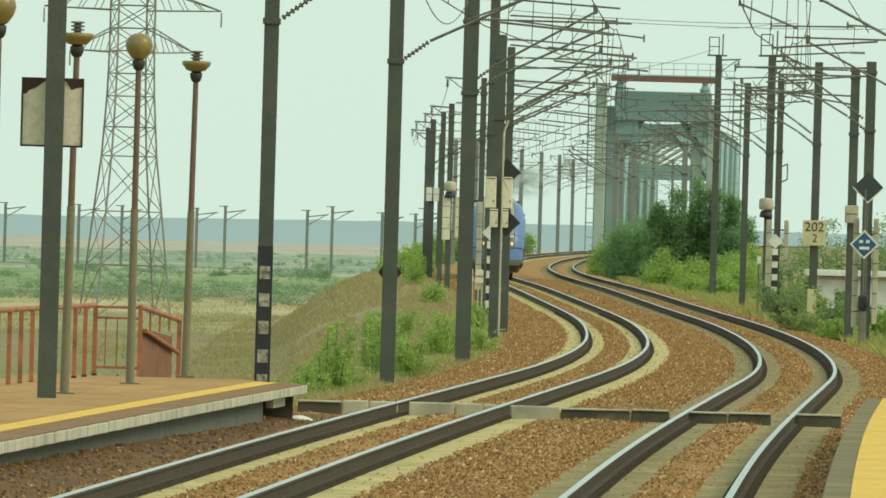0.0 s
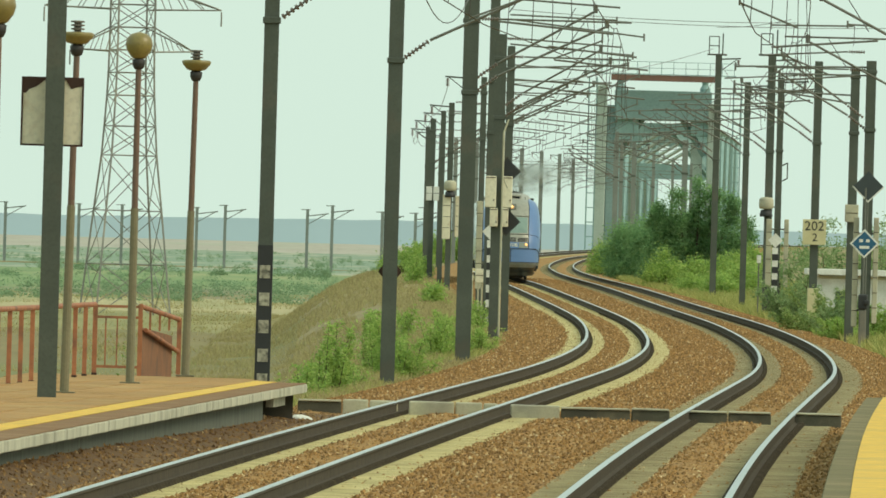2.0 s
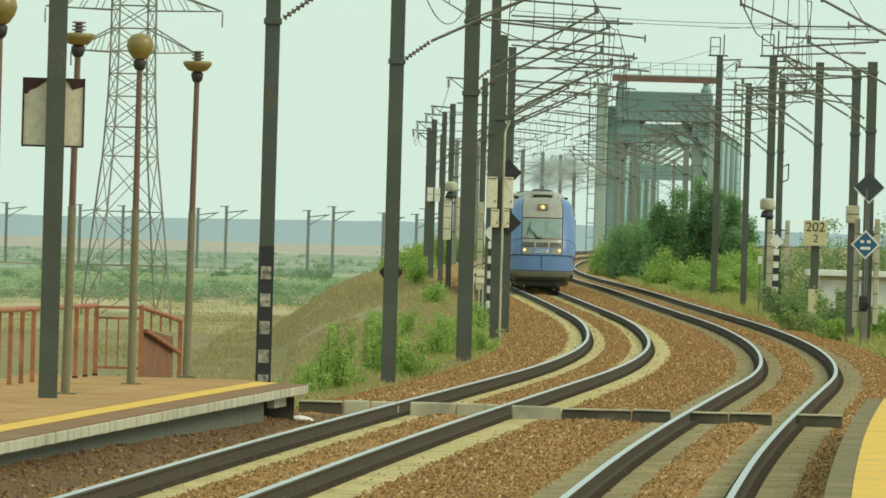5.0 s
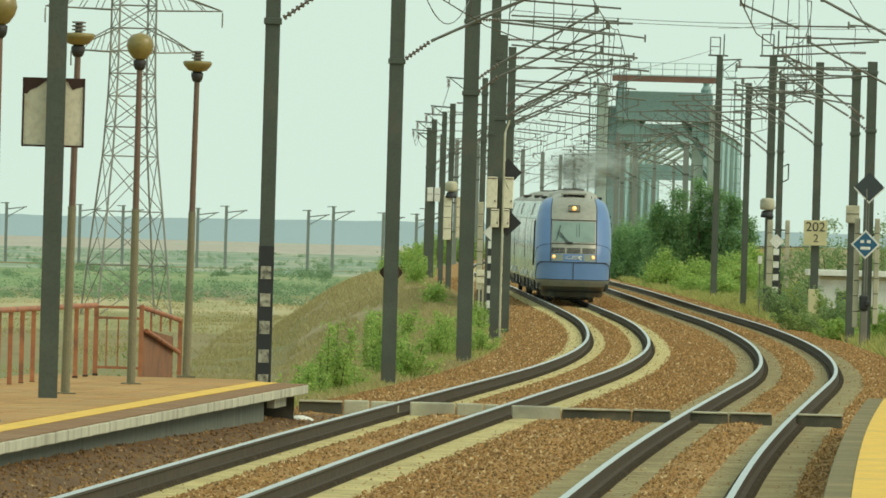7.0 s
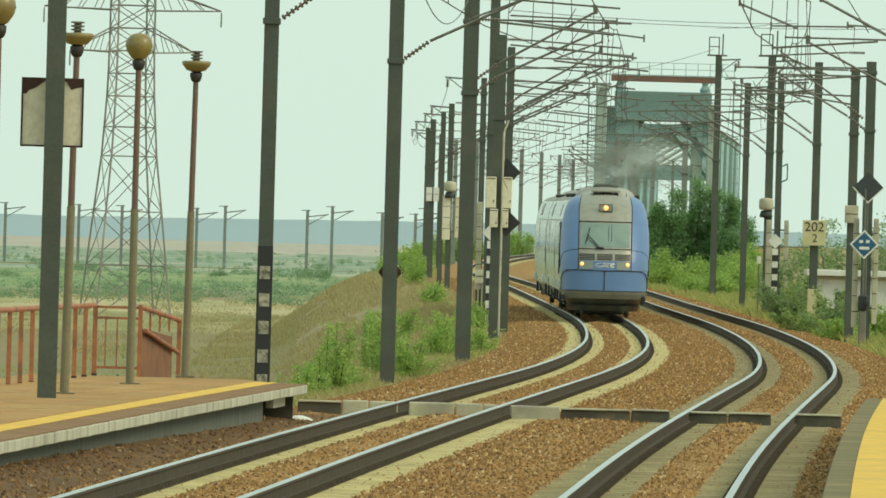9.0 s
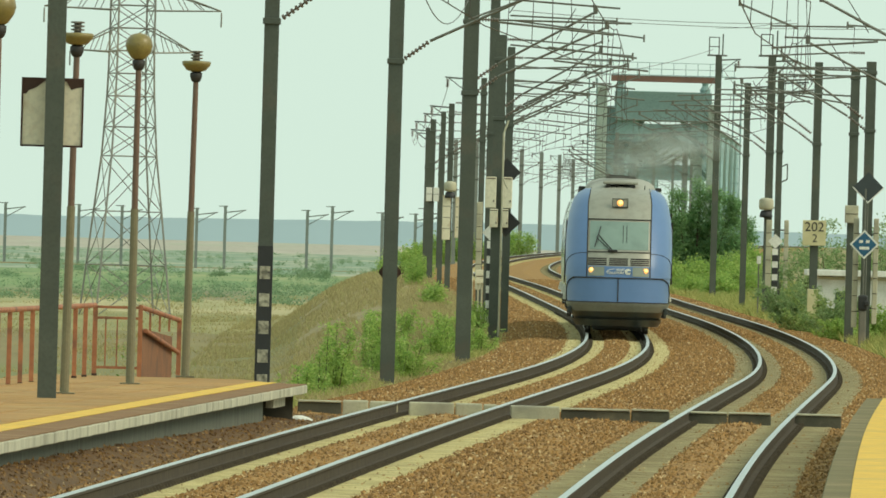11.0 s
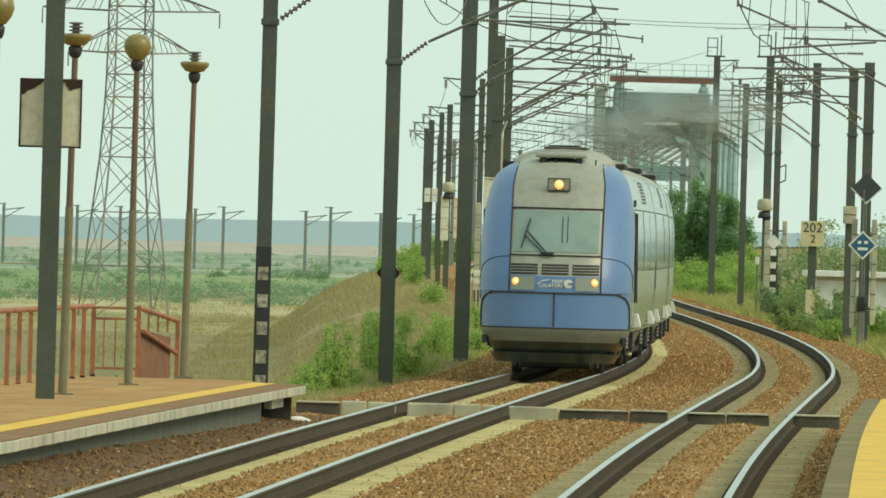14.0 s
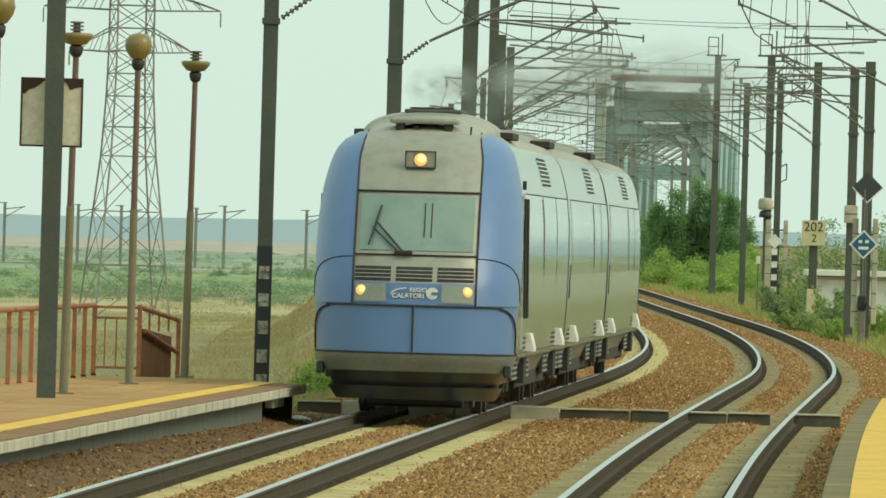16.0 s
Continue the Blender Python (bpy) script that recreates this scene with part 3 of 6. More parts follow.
Y_Z = [(.14, .5), (.22, .44), (.36, .33), (.5, .2), (.74, .02), (.80, .0), (1.44, .06), (1.75, .14), (2.1, .34), (2.6, .72), (3.0, 1.05), (3.4, 1.45), (3.6, 1.72), (3.72, 2.0), (3.82, 2.5), (3.88, 2.9)]


def width_at(z):
    return np.interp(z, [q[0] for q in W_Z], [q[1] for q in W_Z])


def setback(z):
    return np.interp(z, [q[0] for q in Y_Z], [q[1] for q in Y_Z])


def nose_point(z, s, out=0.):
    """A point of the nose at height z; s runs from -1 (side) over 0 (middle) to 1."""
    w, a = width_at(z) + out, s * math.pi / 2
    e = 2 / 2.7
    x = math.copysign(abs(math.sin(a)) ** e, s) * w
    y = setback(z) - out + 1.55 * (1 - abs(math.cos(a)) ** e)
    return (x, y, z)


def s_of(x, z):
    """The s at which the nose has the half-width x."""
    q = min(abs(x) / width_at(z), 1)
    return math.copysign(math.asin(q ** (2.7 / 2)) / (math.pi / 2), x)


def nose_patch(name, zs, left, right, n, material, parent, out=0., label="", thick=0.):
    """A panel of the nose between two edges given as x over z, or s where they are functions."""
    vs, fs = [], []
    for z in zs:
        a, b = left(z), right(z)
        vs += [nose_point(z, a + (b - a) * i / n, out) for i in range(n + 1)]
    for r in range(len(zs) - 1):
        for i in range(n):
            q = r * (n + 1) + i
            fs.append((q, q + 1, q + n + 2, q + n + 1))
    return mesh_object(name, vs, fs, material, parent, label, True)


def levels(a, b, step=.1):
    n = max(2, int((b - a) / step) + 1)
    return list(np.linspace(a, b, n))


def side_strip(name, y0s, y1, zs, material, parent, sides=(-1, 1), out=0., label="", slant=True):
    """Part of the side wall from the nose (or y0) to y1."""
    made = []
    for sd in sides:
        vs, fs = [], []
        cols = 8
        for z in zs:
            a = setback(z) + 1.55 if y0s is None else y0s
            w = width_at(z) + out
            vs += [(sd * w, a + (y1 - a) * i / cols, z) for i in range(cols + 1)]
        for r in range(len(zs) - 1):
            for i in range(cols):
                q = r * (cols + 1) + i
                fs.append((q, q + 1, q + cols + 2, q + cols + 1)[::sd])
        made.append(mesh_object(name, vs, fs, material, parent, label, True))
    return made


def text_mesh(body, size, x, y, z, material, parent, label="", rx=90, rz=0, name="lettering", bold=.0):
    cu = bpy.data.curves.new(name, "FONT")
    cu.offset = bold * size
    cu.body, cu.size, cu.extrude, cu.align_x, cu.align_y = body, size, .004, "CENTER", "CENTER"
    tmp = bpy.data.objects.new(name, cu)
    scene.collection.objects.link(tmp)
    me = bpy.data.meshes.new_from_object(tmp.evaluated_get(bpy.context.evaluated_depsgraph_get()))
    bpy.data.objects.remove(tmp)
    me.materials.clear()
    me.materials.append(material)
    ob = new(name, me)
    ob.parent, ob.matrix_basis = parent, pose(x, y, z, rx, 0, rz)
    return tagged(ob, label)


CAR = 26.2


def common_car(root, y0, y1, steps, gap_=.22):
    """What both cars share: roof, sides, windows, louvres, steps and running gear."""
    lo, hi = levels(.80, 1.95), levels(1.95, 3.05)
    side_strip("lower_side", None if y0 is None else y0, y1, lo, M_SILVER, root, label="silver lower side panels")
    side_strip("upper_side", None if y0 is None else y0, y1, levels(3.05, 3.6, .05), M_SILVER, root, label="silver upper side panels")
    a = 3.2 if y0 is None else y0
    side_strip("window_pillar", None if y0 is None else y0, y1, hi, M_SILVER, root, label="silver strip between windows")
    side_strip("skirt", (2.2 if y0 is None else y0), y1, [.42, .55, .68, .785], M_SKIRT, root, out=-.04, label="dull grey louvred skirt")
    side_strip("rub_rail", (1.9 if y0 is None else y0), y1, [.77, .80, .83], M_SILVER, root, out=.035, label="silver rub rail")
    # roof
    vs, fs = [], []
    zs = levels(3.6, 3.88, .03)
    st = 3.6 if y0 is None else y0
    ring = [(-float(width_at(z)), z) for z in zs] + [(float(width_at(z)), z) for z in zs[::-1]]
    for y in (st, y1):
        vs += [(x, y, z) for x, z in ring]
    m = len(ring)
    fs = [(i, i + 1, m + i + 1, m + i) for i in range(m - 1)]
    mesh_object("roof", vs, fs, M_ROOFPALE, root, "pale grey rounded roof", True)
    # long flush panes of silvery glass, and the few panel seams
    vq = 12.6 if y0 is None else 15.8
    for p0, p1 in ((a + 1.6, vq - .5), (vq + .5, (vq + y1) / 2 - .15), ((vq + y1) / 2 + .15, y1 - .5)):
        side_strip("side_window", p0, p1, levels(1.86, 2.96), M_SIDEGLASS, root, out=.005, label="silvery green side windows flush with the wall")
        for sd in (-1, 1):
            bm = bmesh.new()
            w0 = float(width_at(2.97))
            rod((sd * (w0 + .006), p0, 2.97), (sd * (w0 + .006), p1, 2.97), .009, 4, bm)
            part("window_gasket", bm, M_RECESS, root, "thin dark upper gasket")

    def upright_seam(q, wide, z0, z1, material):
        for sd in (-1, 1):
            zz = levels(z0, z1)
            vv = [(sd * (float(width_at(z)) + .009), q + e, z) for z in zz for e in (0, wide)]
            mesh_object("panel_seam", vv, [(2 * r, 2 * r + 1, 2 * r + 3, 2 * r + 2) for r in range(len(zz) - 1)], material, root, "dark upright seam")
    upright_seam(vq + .3, .05, .86, 1.84, M_RECESS)
    upright_seam((vq + y1) / 2, .05, .86, 3.0, M_RECESS)
    upright_seam(y1 - gap_, gap_, .84, 3.74, M_UNDER)
    for sd in (-1, 1):
        lv = side_strip("roof_louvre", 13.6, 18.0, levels(3.10, 3.54, .06), M_SILVER, root, (sd,), .004, "louvred air intake")[0]
        for i in range(7):
            side_strip("slot", 13.7, 17.9, [3.115 + i * .06, 3.148 + i * .06], M_UNDER, lv, (sd,), .009)
    # dotted vent columns beside the doors
    for sd in (-1, 1):
        bm = bmesh.new()
        for i in range(17):
            zz = 1.96 + i * .058
            box(sd * (float(width_at(zz)) + .006), vq, zz, .012, .16, .03, 0, bm)
        part("vent_column", bm, M_UNDER, root, "column of small dark vents")
        part("door_handle", box(sd * 1.345, a + .9, 1.5, .03, .12, .5, .01), M_UNDER, root)
    # fold-out steps and skirt grilles
    for q in steps:
        for sd in (-1, 1):
            bm = bmesh.new()
            pts = [(1.30, .84), (1.42, .84), (1.42, .90), (1.37, 1.08), (1.32, 1.08)]
            f0, f1 = [bm.verts.new((sd * x, q, z)) for x, z in pts], [bm.verts.new((sd * x, q + 1.3, z)) for x, z in pts]
            bm.faces.new(f0), bm.faces.new(f1[::-1])
            for i in range(5):
                bm.faces.new((f0[i], f0[(i + 1) % 5], f1[(i + 1) % 5], f1[i]))
            part("step_housing", bm, M_WHITE, root, "white step housing")
            # closed dark box stands for the shadow inside the step opening
            part("step_well", box(sd * 1.235, q + .65, .40, .12, 1.1, .38, .01), M_UNDER, root, "dark box for the shaded step opening")
    for q in steps:
        for sd in (-1, 1):
            for o in (-1.15, 2.45):
                bm = bmesh.new()
                for i in range(3):
                    box(sd * (float(width_at(.95)) + .004), q + o, .88 + i * .065, .014, 1.7, .028, 0, bm)
                part("step_grille", bm, M_UNDER, root, "dark slots beside the step")
    for q in [s + o for s in steps for o in (-2.6, 2.9)]:
        for sd in (-1, 1):
            g = part("skirt_grille", box(sd * 1.215, q, .46, .05, 2.4, .28, .005), M_UNDER, root)
            for i in range(4):
                part("slat", box(sd * 1.24, q, .475 + i * .07, .02, 2.4, .03), M_SKIRT, g)
    # bogies
    for q in (a + 1.6, y1 - 3.8):
        bg_ = part("bogie", box(0, q, .38, 2.1, 2.9, .25, .04), M_UNDER, root, "black bogie frame")
        for ax in (-.95, .95):
            part("axle", rod((-.95, q + ax, .43), (.95, q + ax, .43), .085, 10), M_UNDER, bg_)
            for sd in (-1, 1):
                bm = rod((sd * .68, q + ax, .43), (sd * .815, q + ax, .43), .43, 24)
                part("wheel", bm, M_UNDER, bg_, "dark steel wheel")
            for sd in (-1, 1):
                part("axle_box", box(sd * 1.0, q + ax, .28, .22, .34, .3, .03), M_UNDER, bg_)
    part("underframe", box(0, (a + y1) / 2, .32, 2.3, y1 - a - 7.5, .48, .03), M_UNDER, root, "black underfloor equipment boxes")
    part("floor_pan", box(0, (a + y1) / 2, .78, 2.6, y1 - a - .1, .06), M_UNDER, root)
    if y0 is not None:
        roof_pod(root, -.1)
    part("exhaust_grid", box(0, 17.5, 3.87, .7, 3.4, .05, .02), M_ROOF, root, "dark grid let into the roof")


def roof_pod(root, at):
    """A low pale hump at the head of a car, with a dark lid and dark louvred cheeks."""
    ys, q = np.linspace(at + .3, at + 8.6, 18), np.linspace(0, math.pi, 17)
    up = np.interp(ys - at, [.3, .9, 2.2, 6.2, 8.6], [.08, .22, .30, .24, .06])
    wide = np.interp(ys - at, [.3, 2, 6, 8.6], [.78, .9, .88, .7])
    vs = [(-w * math.copysign(abs(math.cos(t)) ** .8, math.cos(t)), y, 3.71 + h * math.sin(t) ** .8) for y, h, w in zip(ys, up, wide) for t in q]
    pod = mesh_object("roof_pod", vs, [(i * 17 + j, i * 17 + j + 1, (i + 1) * 17 + j + 1, (i + 1) * 17 + j) for i in range(17) for j in range(16)], M_ROOFPALE, root, "pale low roof hump", True)
    part("pod_lid", box(0, at + 3.6, 4.0, .62, 3.0, .045, .015), M_ROOF, pod, "dark raised lid")
    for sd in (-1, 1):
        part("cheek", box(sd * .86, at + 1.9, 3.73, .3, 2.7, .1, .02), M_UNDER, pod, "dark louvred cheek")
        for i in range(4):
            part("cheek_slat", box(sd * .87, at + .9 + i * .62, 3.82, .3, .2, .03), M_ROOFPALE, pod)


def front_car():
    root = tagged(new("railcar"), "blue and silver diesel railcar with lit headlamps, rounded cab leading", "train", "railcars of the train")
    cx = lambda half: (lambda z: s_of(-half, z), lambda z: s_of(half, z))
    pl, pr = cx(.805)
    # bumper and apron
    nose_patch("apron", levels(.36, .66), lambda z: -1, lambda z: 1, 40, M_APRON, root, -.03, "black lower apron")
    nose_patch("apron_lip", [.20, .25, .31, .355, .375], lambda z: -.97, lambda z: .97, 40, M_APRON, root, .035, "glossy black rounded lip of the apron")
    nose_patch("bumper", [.575, .60, .63, .68, .73, .77, .80, .82], lambda z: -1, lambda z: 1, 40, M_BUMPER, root, .03, "grey bumper beam")
    # black plate added in place of the dark shadow below the train
    part("deflector", box(0, 2.0, .09, 1.28, .3, .5, .04), M_APRON, root, "added black plate for the shadow under the cab")
    for sd in (-1, 1):
        part("guard_iron", box(sd * .74, 2.2, .1, .06, .3, .36, .02), M_APRON, root, "black guard iron before the wheel")
        part("side_buffer", box(sd * 1.24, .95, .52, .1, .35, .16, .02), M_APRON, root)
    part("mirror_camera", box(1.33, 3.35, 3.02, .05, .12, .12, .01), M_UNDER, root)
    # blue lower nose and upright corner panels
    nose_patch("nose_door", levels(.83, 1.44, .06), lambda z: -.9, lambda z: .9, 30, M_BLUE, root, .012, "blue coupler cover doors")
    nose_patch("nose_skin", levels(.80, 1.46, .06), lambda z: -1, lambda z: 1, 40, M_BLUE, root, 0, "blue lower nose")
    for sd in (-1, 1):
        lo, hi = ((lambda z: pr(z) if z < 3.4 else s_of(.805 * (1 - (z - 3.4) * .25), z)), (lambda z: .97))
        if sd < 0:
            nose_patch("corner_panel", levels(1.46, 3.74), lambda z: -hi(z), lambda z: -lo(z), 12, M_BLUE, root, .02, "blue corner panel")
            nose_patch("corner_edge", levels(1.46, 3.74), lambda z: -1, lambda z: -hi(z), 4, M_SILVER, root)
        else:
            nose_patch("corner_panel", levels(1.46, 3.74), lo, hi, 12, M_BLUE, root, .02, "blue corner panel")
            nose_patch("corner_edge", levels(1.46, 3.74), hi, lambda z: 1, 4, M_SILVER, root)
    # middle: lamp panel, grille panel, screen, top panel
    nose_patch("lamp_panel", levels(1.46, 1.74, .05), pl, pr, 12, M_BLUE, root, .004, "blue panel between the headlamps")
    nose_patch("grille_panel", levels(1.74, 2.12, .05), pl, pr, 12, M_GREYFACE, root, .004, "grey panel with air grilles")
    wl_, wr_ = cx(.745)
    nose_patch("screen_surround", levels(2.12, 2.95, .07), pl, pr, 12, M_GREYFACE, root, 0, "grey windscreen surround")
    ws = nose_patch("windscreen", levels(2.17, 2.895, .07), wl_, wr_, 14, M_SCREEN, root, .012, "pale green windscreen")
    nose_patch("brow_panel", levels(2.95, 3.73, .06), lambda z: pl(z) if z < 3.4 else s_of(-.805 * (1 - (z - 3.4) * .25), z), lambda z: pr(z) if z < 3.4 else s_of(.805 * (1 - (z - 3.4) * .25), z), 12, M_GREYFACE, root, .01, "grey panel over the windscreen")
    # dark seams round the panels
    def seam(pts, r=.008):
        bm = bmesh.new()
        for p, q in zip(pts, pts[1:]):
            rod(p, q, r, 5, bm)
        part("seam", bm, M_UNDER, root, "dark rubber seam")
    for sd in (-1, 1):
        seam([nose_point(z, sd * pr(z) if z < 3.4 else sd * s_of(.805 * (1 - (z - 3.4) * .25), z), .022) for z in levels(1.46, 3.76)], .012)
        seam([nose_point(2.08 - .55 * (1 - math.cos(q)), sd * (pr(2.1) + (.94 - pr(2.1)) * math.sin(q)), .024) for q in np.linspace(0, math.pi / 2, 10)], .008)
        seam([nose_point(.84 + .58 * math.sin(q), sd * (.56 + .36 * math.cos(q)), .026) for q in np.linspace(0, math.pi / 2, 12)], .013)
    seam([nose_point(1.44, s, .026) for s in np.linspace(-.6, .6, 18)], .013)
    seam([nose_point(2.95, s, .02) for s in np.linspace(pl(2.95), pr(2.95), 12)], .014)
    seam([nose_point(2.11, s, .02) for s in np.linspace(pl(2.11), pr(2.11), 12)], .012)
    seam([nose_point(z, 0, .026) for z in levels(.84, 1.44)], .013)
    seam([nose_point(.815, s, .034) for s in np.linspace(-.98, .98, 36)], .012)
    # inner blue divider posts of the screen
    for x in (-.04, .05):
        bm = bmesh.new()
        rod(nose_point(2.35, s_of(x + .14, 2.35), .02), nose_point(2.80, s_of(x + .14, 2.80), .02), .008, 5, bm)
        part("screen_bar", bm, M_UNDER, ws, "dark vertical bar behind the glass")
    # wipers
    wp = part("wiper", rod(nose_point(2.15, s_of(-.16, 2.15), .05), nose_point(2.55, s_of(-.52, 2.55), .06), .014, 6), M_BLACK, root, "black windscreen wiper arm")
    bm = rod(nose_point(2.15, s_of(-.22, 2.15), .05), nose_point(2.47, s_of(-.56, 2.47), .06), .011, 6)
    part("link_rod", bm, M_BLACK, wp)
    part("blade", rod(nose_point(2.24, s_of(-.60, 2.24), .06), nose_point(2.76, s_of(-.46, 2.76), .06), .014, 6), M_BLACK, wp)
    part("pivot", box(-.16, float(setback(2.13)) - .05, 2.11, .24, .08, .06, .015), M_BLACK, wp)
    # three blocks of grille slots
    for c0, c1 in ((-.785, -.31), (-.245, .235), (.30, .775)):
        g = nose_patch("air_grille", [1.765, 1.86, 1.955], lambda z: s_of(c0, z), lambda z: s_of(c1, z), 6, M_UNDER, root, .010, "dark air grille")
        for i in range(3):
            nose_patch("slat", [1.803 + i * .05, 1.814 + i * .05], lambda z: s_of(c0 + .001, z), lambda z: s_of(c1, z), 6, M_GREYFACE, g, .022)
    # lamps
    for c in (-1, 1):
        e0, e1 = (.35, .78) if c > 0 else (-.78, -.35)
        nose_patch("lamp_bezel", [1.47, 1.6, 1.745], lambda z: s_of(e0 - .015, z), lambda z: s_of(e1 + .015, z), 6, M_BLUE, root, .012, "blue lamp surround")
        hl = nose_patch("headlamp", [1.49, 1.6, 1.725], lambda z: s_of(e0 + .01, z), lambda z: s_of(e1 - .01, z), 6, M_LAMPGLASS, root, .02, "rectangular headlamp glass")
        bm = bmesh.new()
        px_, py_, pz_ = nose_point(1.635, s_of(c * .69, 1.635), .02)
        bmesh.ops.create_uvsphere(bm, u_segments=16, v_segments=10, radius=.068, matrix=Matrix.Translation((px_, py_, pz_)) @ Matrix.Diagonal((1, .5, 1, 1)))
        part("bulb", bm, M_LAMP, hl, "glowing amber lamp", True)
        bm = bmesh.new()
        bmesh.ops.create_uvsphere(bm, u_segments=14, v_segments=8, radius=.036, matrix=Matrix.Translation((px_ + .008, py_ - .03, pz_ + .012)) @ Matrix.Diagonal((1, .4, 1, 1)))
        part("filament", bm, M_FILAMENT, hl, "pale bright centre of the lamp", True)
    y = float(setback(3.28)) - .03
    tl = part("top_lamp", box(.0, y, 3.27, .40, .06, .22, .01), M_GREYFACE, root, "high headlamp in a square bezel")
    bm = bmesh.new()
    bmesh.ops.create_uvsphere(bm, u_segments=16, v_segments=10, radius=.085, matrix=Matrix.Translation((.0, y - .03, 3.375)) @ Matrix.Diagonal((1, .35, 1, 1)))
    part("bulb", bm, M_LAMP, tl, "glowing amber lamp", True)
    bm = bmesh.new()
    bmesh.ops.create_uvsphere(bm, u_segments=14, v_segments=8, radius=.05, matrix=Matrix.Translation((.012, y - .055, 3.39)) @ Matrix.Diagonal((1, .3, 1, 1)))
    part("filament", bm, M_FILAMENT, tl, "pale bright centre of the lamp", True)
    part("reflector", box(.0, y - .027, 3.29, .19, .012, .18, .004), M_LAMPGLASS, tl, "pale square reflector")
    for i, (x, z, sx, sz) in enumerate(((-.2, 3.27, .012, .22), (.2, 3.27, .012, .22), (0, 3.265, .41, .012), (0, 3.48, .41, .012))):
        part("bezel_edge", box(x, y - .03, z, sx, .03, sz), M_UNDER, tl)
    # lettering and emblem
    text_mesh("REGIO", .080, .06, .075, 1.65, M_WHITE, root, "white lettering REGIO", bold=.026)
    text_mesh("CALATORI", .088, -.075, .075, 1.572, M_WHITE, root, "white lettering CALATORI", bold=.026)
    em = part("emblem", rod((.245, .10, 1.61), (.245, .072, 1.61), .08, 24), M_WHITE, root, "round white emblem")
    part("emblem_cut", box(.285, .07, 1.59, .09, .02, .04, .005), M_BLUE, em)
    bm = bmesh.new()
    pts = [(-.31, 1.59), (-.27, 1.63), (-.20, 1.66), (-.10, 1.675)]
    for p, q in zip(pts, pts[1:]):
        rod((p[0], .07, p[1]), (q[0], .07, q[1]), .009, 5, bm)
    part("swoosh", bm, M_WHITE, root, "white curved stroke")
    # cab doors with handrails
    for sd in (-1, 1):
        dr = part("cab_door", box(sd * 1.31, 3.6, .86, .06, .9, 2.1, .02), M_SILVER, root, "narrow cab door")
        part("window", box(sd * 1.325, 3.6, 2.05, .05, .66, .8, .03), M_TRAINGLASS, dr)
        part("handrail", rod((sd * 1.385, 3.0, 1.3), (sd * 1.36, 3.0, 2.9), .02, 8), M_UNDER, dr, "dark grab rail")
        part("handrail", rod((sd * 1.385, 4.2, 1.3), (sd * 1.36, 4.2, 2.9), .02, 8), M_UNDER, dr, "dark grab rail")
    # horn fairing and roof front
    ys, q = np.linspace(2.7, 9.6, 22), np.linspace(0, math.pi, 19)
    up = np.interp(ys, [2.7, 3.3, 4.2, 5.4, 7.6, 9.6], [.06, .17, .29, .355, .33, .10])
    wide = np.interp(ys, [2.7, 3.6, 5, 8, 9.6], [.66, .82, .92, .9, .7])
    vs = [(-w * math.copysign(abs(math.cos(t)) ** .8, math.cos(t)), y, 3.70 + h * math.sin(t) ** .8) for y, h, w in zip(ys, up, wide) for t in q]
    dome = mesh_object("roof_fairing", vs, [(i * 19 + j, i * 19 + j + 1, (i + 1) * 19 + j + 1, (i + 1) * 19 + j) for i in range(21) for j in range(18)], M_ROOFPALE, root, "pale domed roof fairing", True)
    part("exhaust_cowl", box(.02, 6.2, 4.02, .78, 2.4, .06, .025), M_ROOF, dome, "dark exhaust cowl")
    part("cowl_lid", box(-.02, 5.9, 4.085, .56, 1.5, .02), M_UNDER, dome)
    for sd in (-1, 1):
        part("side_flap", box(sd * .98, 7.2, 3.70, .2, 2.6, .10, .02), M_UNDER, dome)
    fr = part("horn_cover", box(0, 2.6, 3.86, .92, .7, .085, .035), M_ROOFPALE, root, "pale raised horn cover")
    for sd in (-1, 1):
        part("bracket", box(sd * .32, 2.5, 3.76, .12, .4, .11, .02), M_UNDER, fr)
    part("horn", rod((-.1, 2.3, 3.80), (-.1, 2.6, 3.80), .035, 10, r2=.025), M_UNDER, fr)
    part("aerial", rod((.62, 2.3, 3.70), (.63, 2.3, 3.84), .012, 6), M_UNDER, root)
    # roof cap from the brow back to the roof
    nose_patch("cab_roof", levels(3.60, 3.878, .03), lambda z: -1, lambda z: 1, 30, M_ROOFPALE, root, -.01, "pale cab roof")
    for sd in (-1, 1):
        side_strip("roof_shoulder", None, 3.7, levels(3.6, 3.878, .03), M_ROOFPALE, root, (sd,))
    bulk = part("cab_bulkhead", box(0, 3.4, .85, 2.2, .05, 2.3), M_GREYFACE, root)
    common_car(root, None, CAR, (6.4, 21.2))
    part("end_wall", box(0, CAR - .03, .82, 2.2, .04, 2.4, .1), M_UNDER, root)
    return root


def rear_car(label, steps, gap_):
    root = tagged(new("railcar"), label, "train", "railcars of the train")
    common_car(root, 0.0, CAR, steps, gap_)
    part("end_wall", box(0, .03, .82, 2.2, .04, 2.4, .1), M_UNDER, root)
    part("end_wall", box(0, CAR - .03, .82, 2.2, .04, 2.4, .1), M_UNDER, root)
    part("gangway", box(0, -.1, .86, 2.25, .3, 2.5, .1), M_BUMPER, root, "black concertina gangway")
    return root


lead = front_car()
middle = rear_car("silver middle railcar coupled behind the leading one", (3.2, 20.6), .6)
trail = rear_car("silver railcar at the tail of the train", (2.8, 23.0), .2)

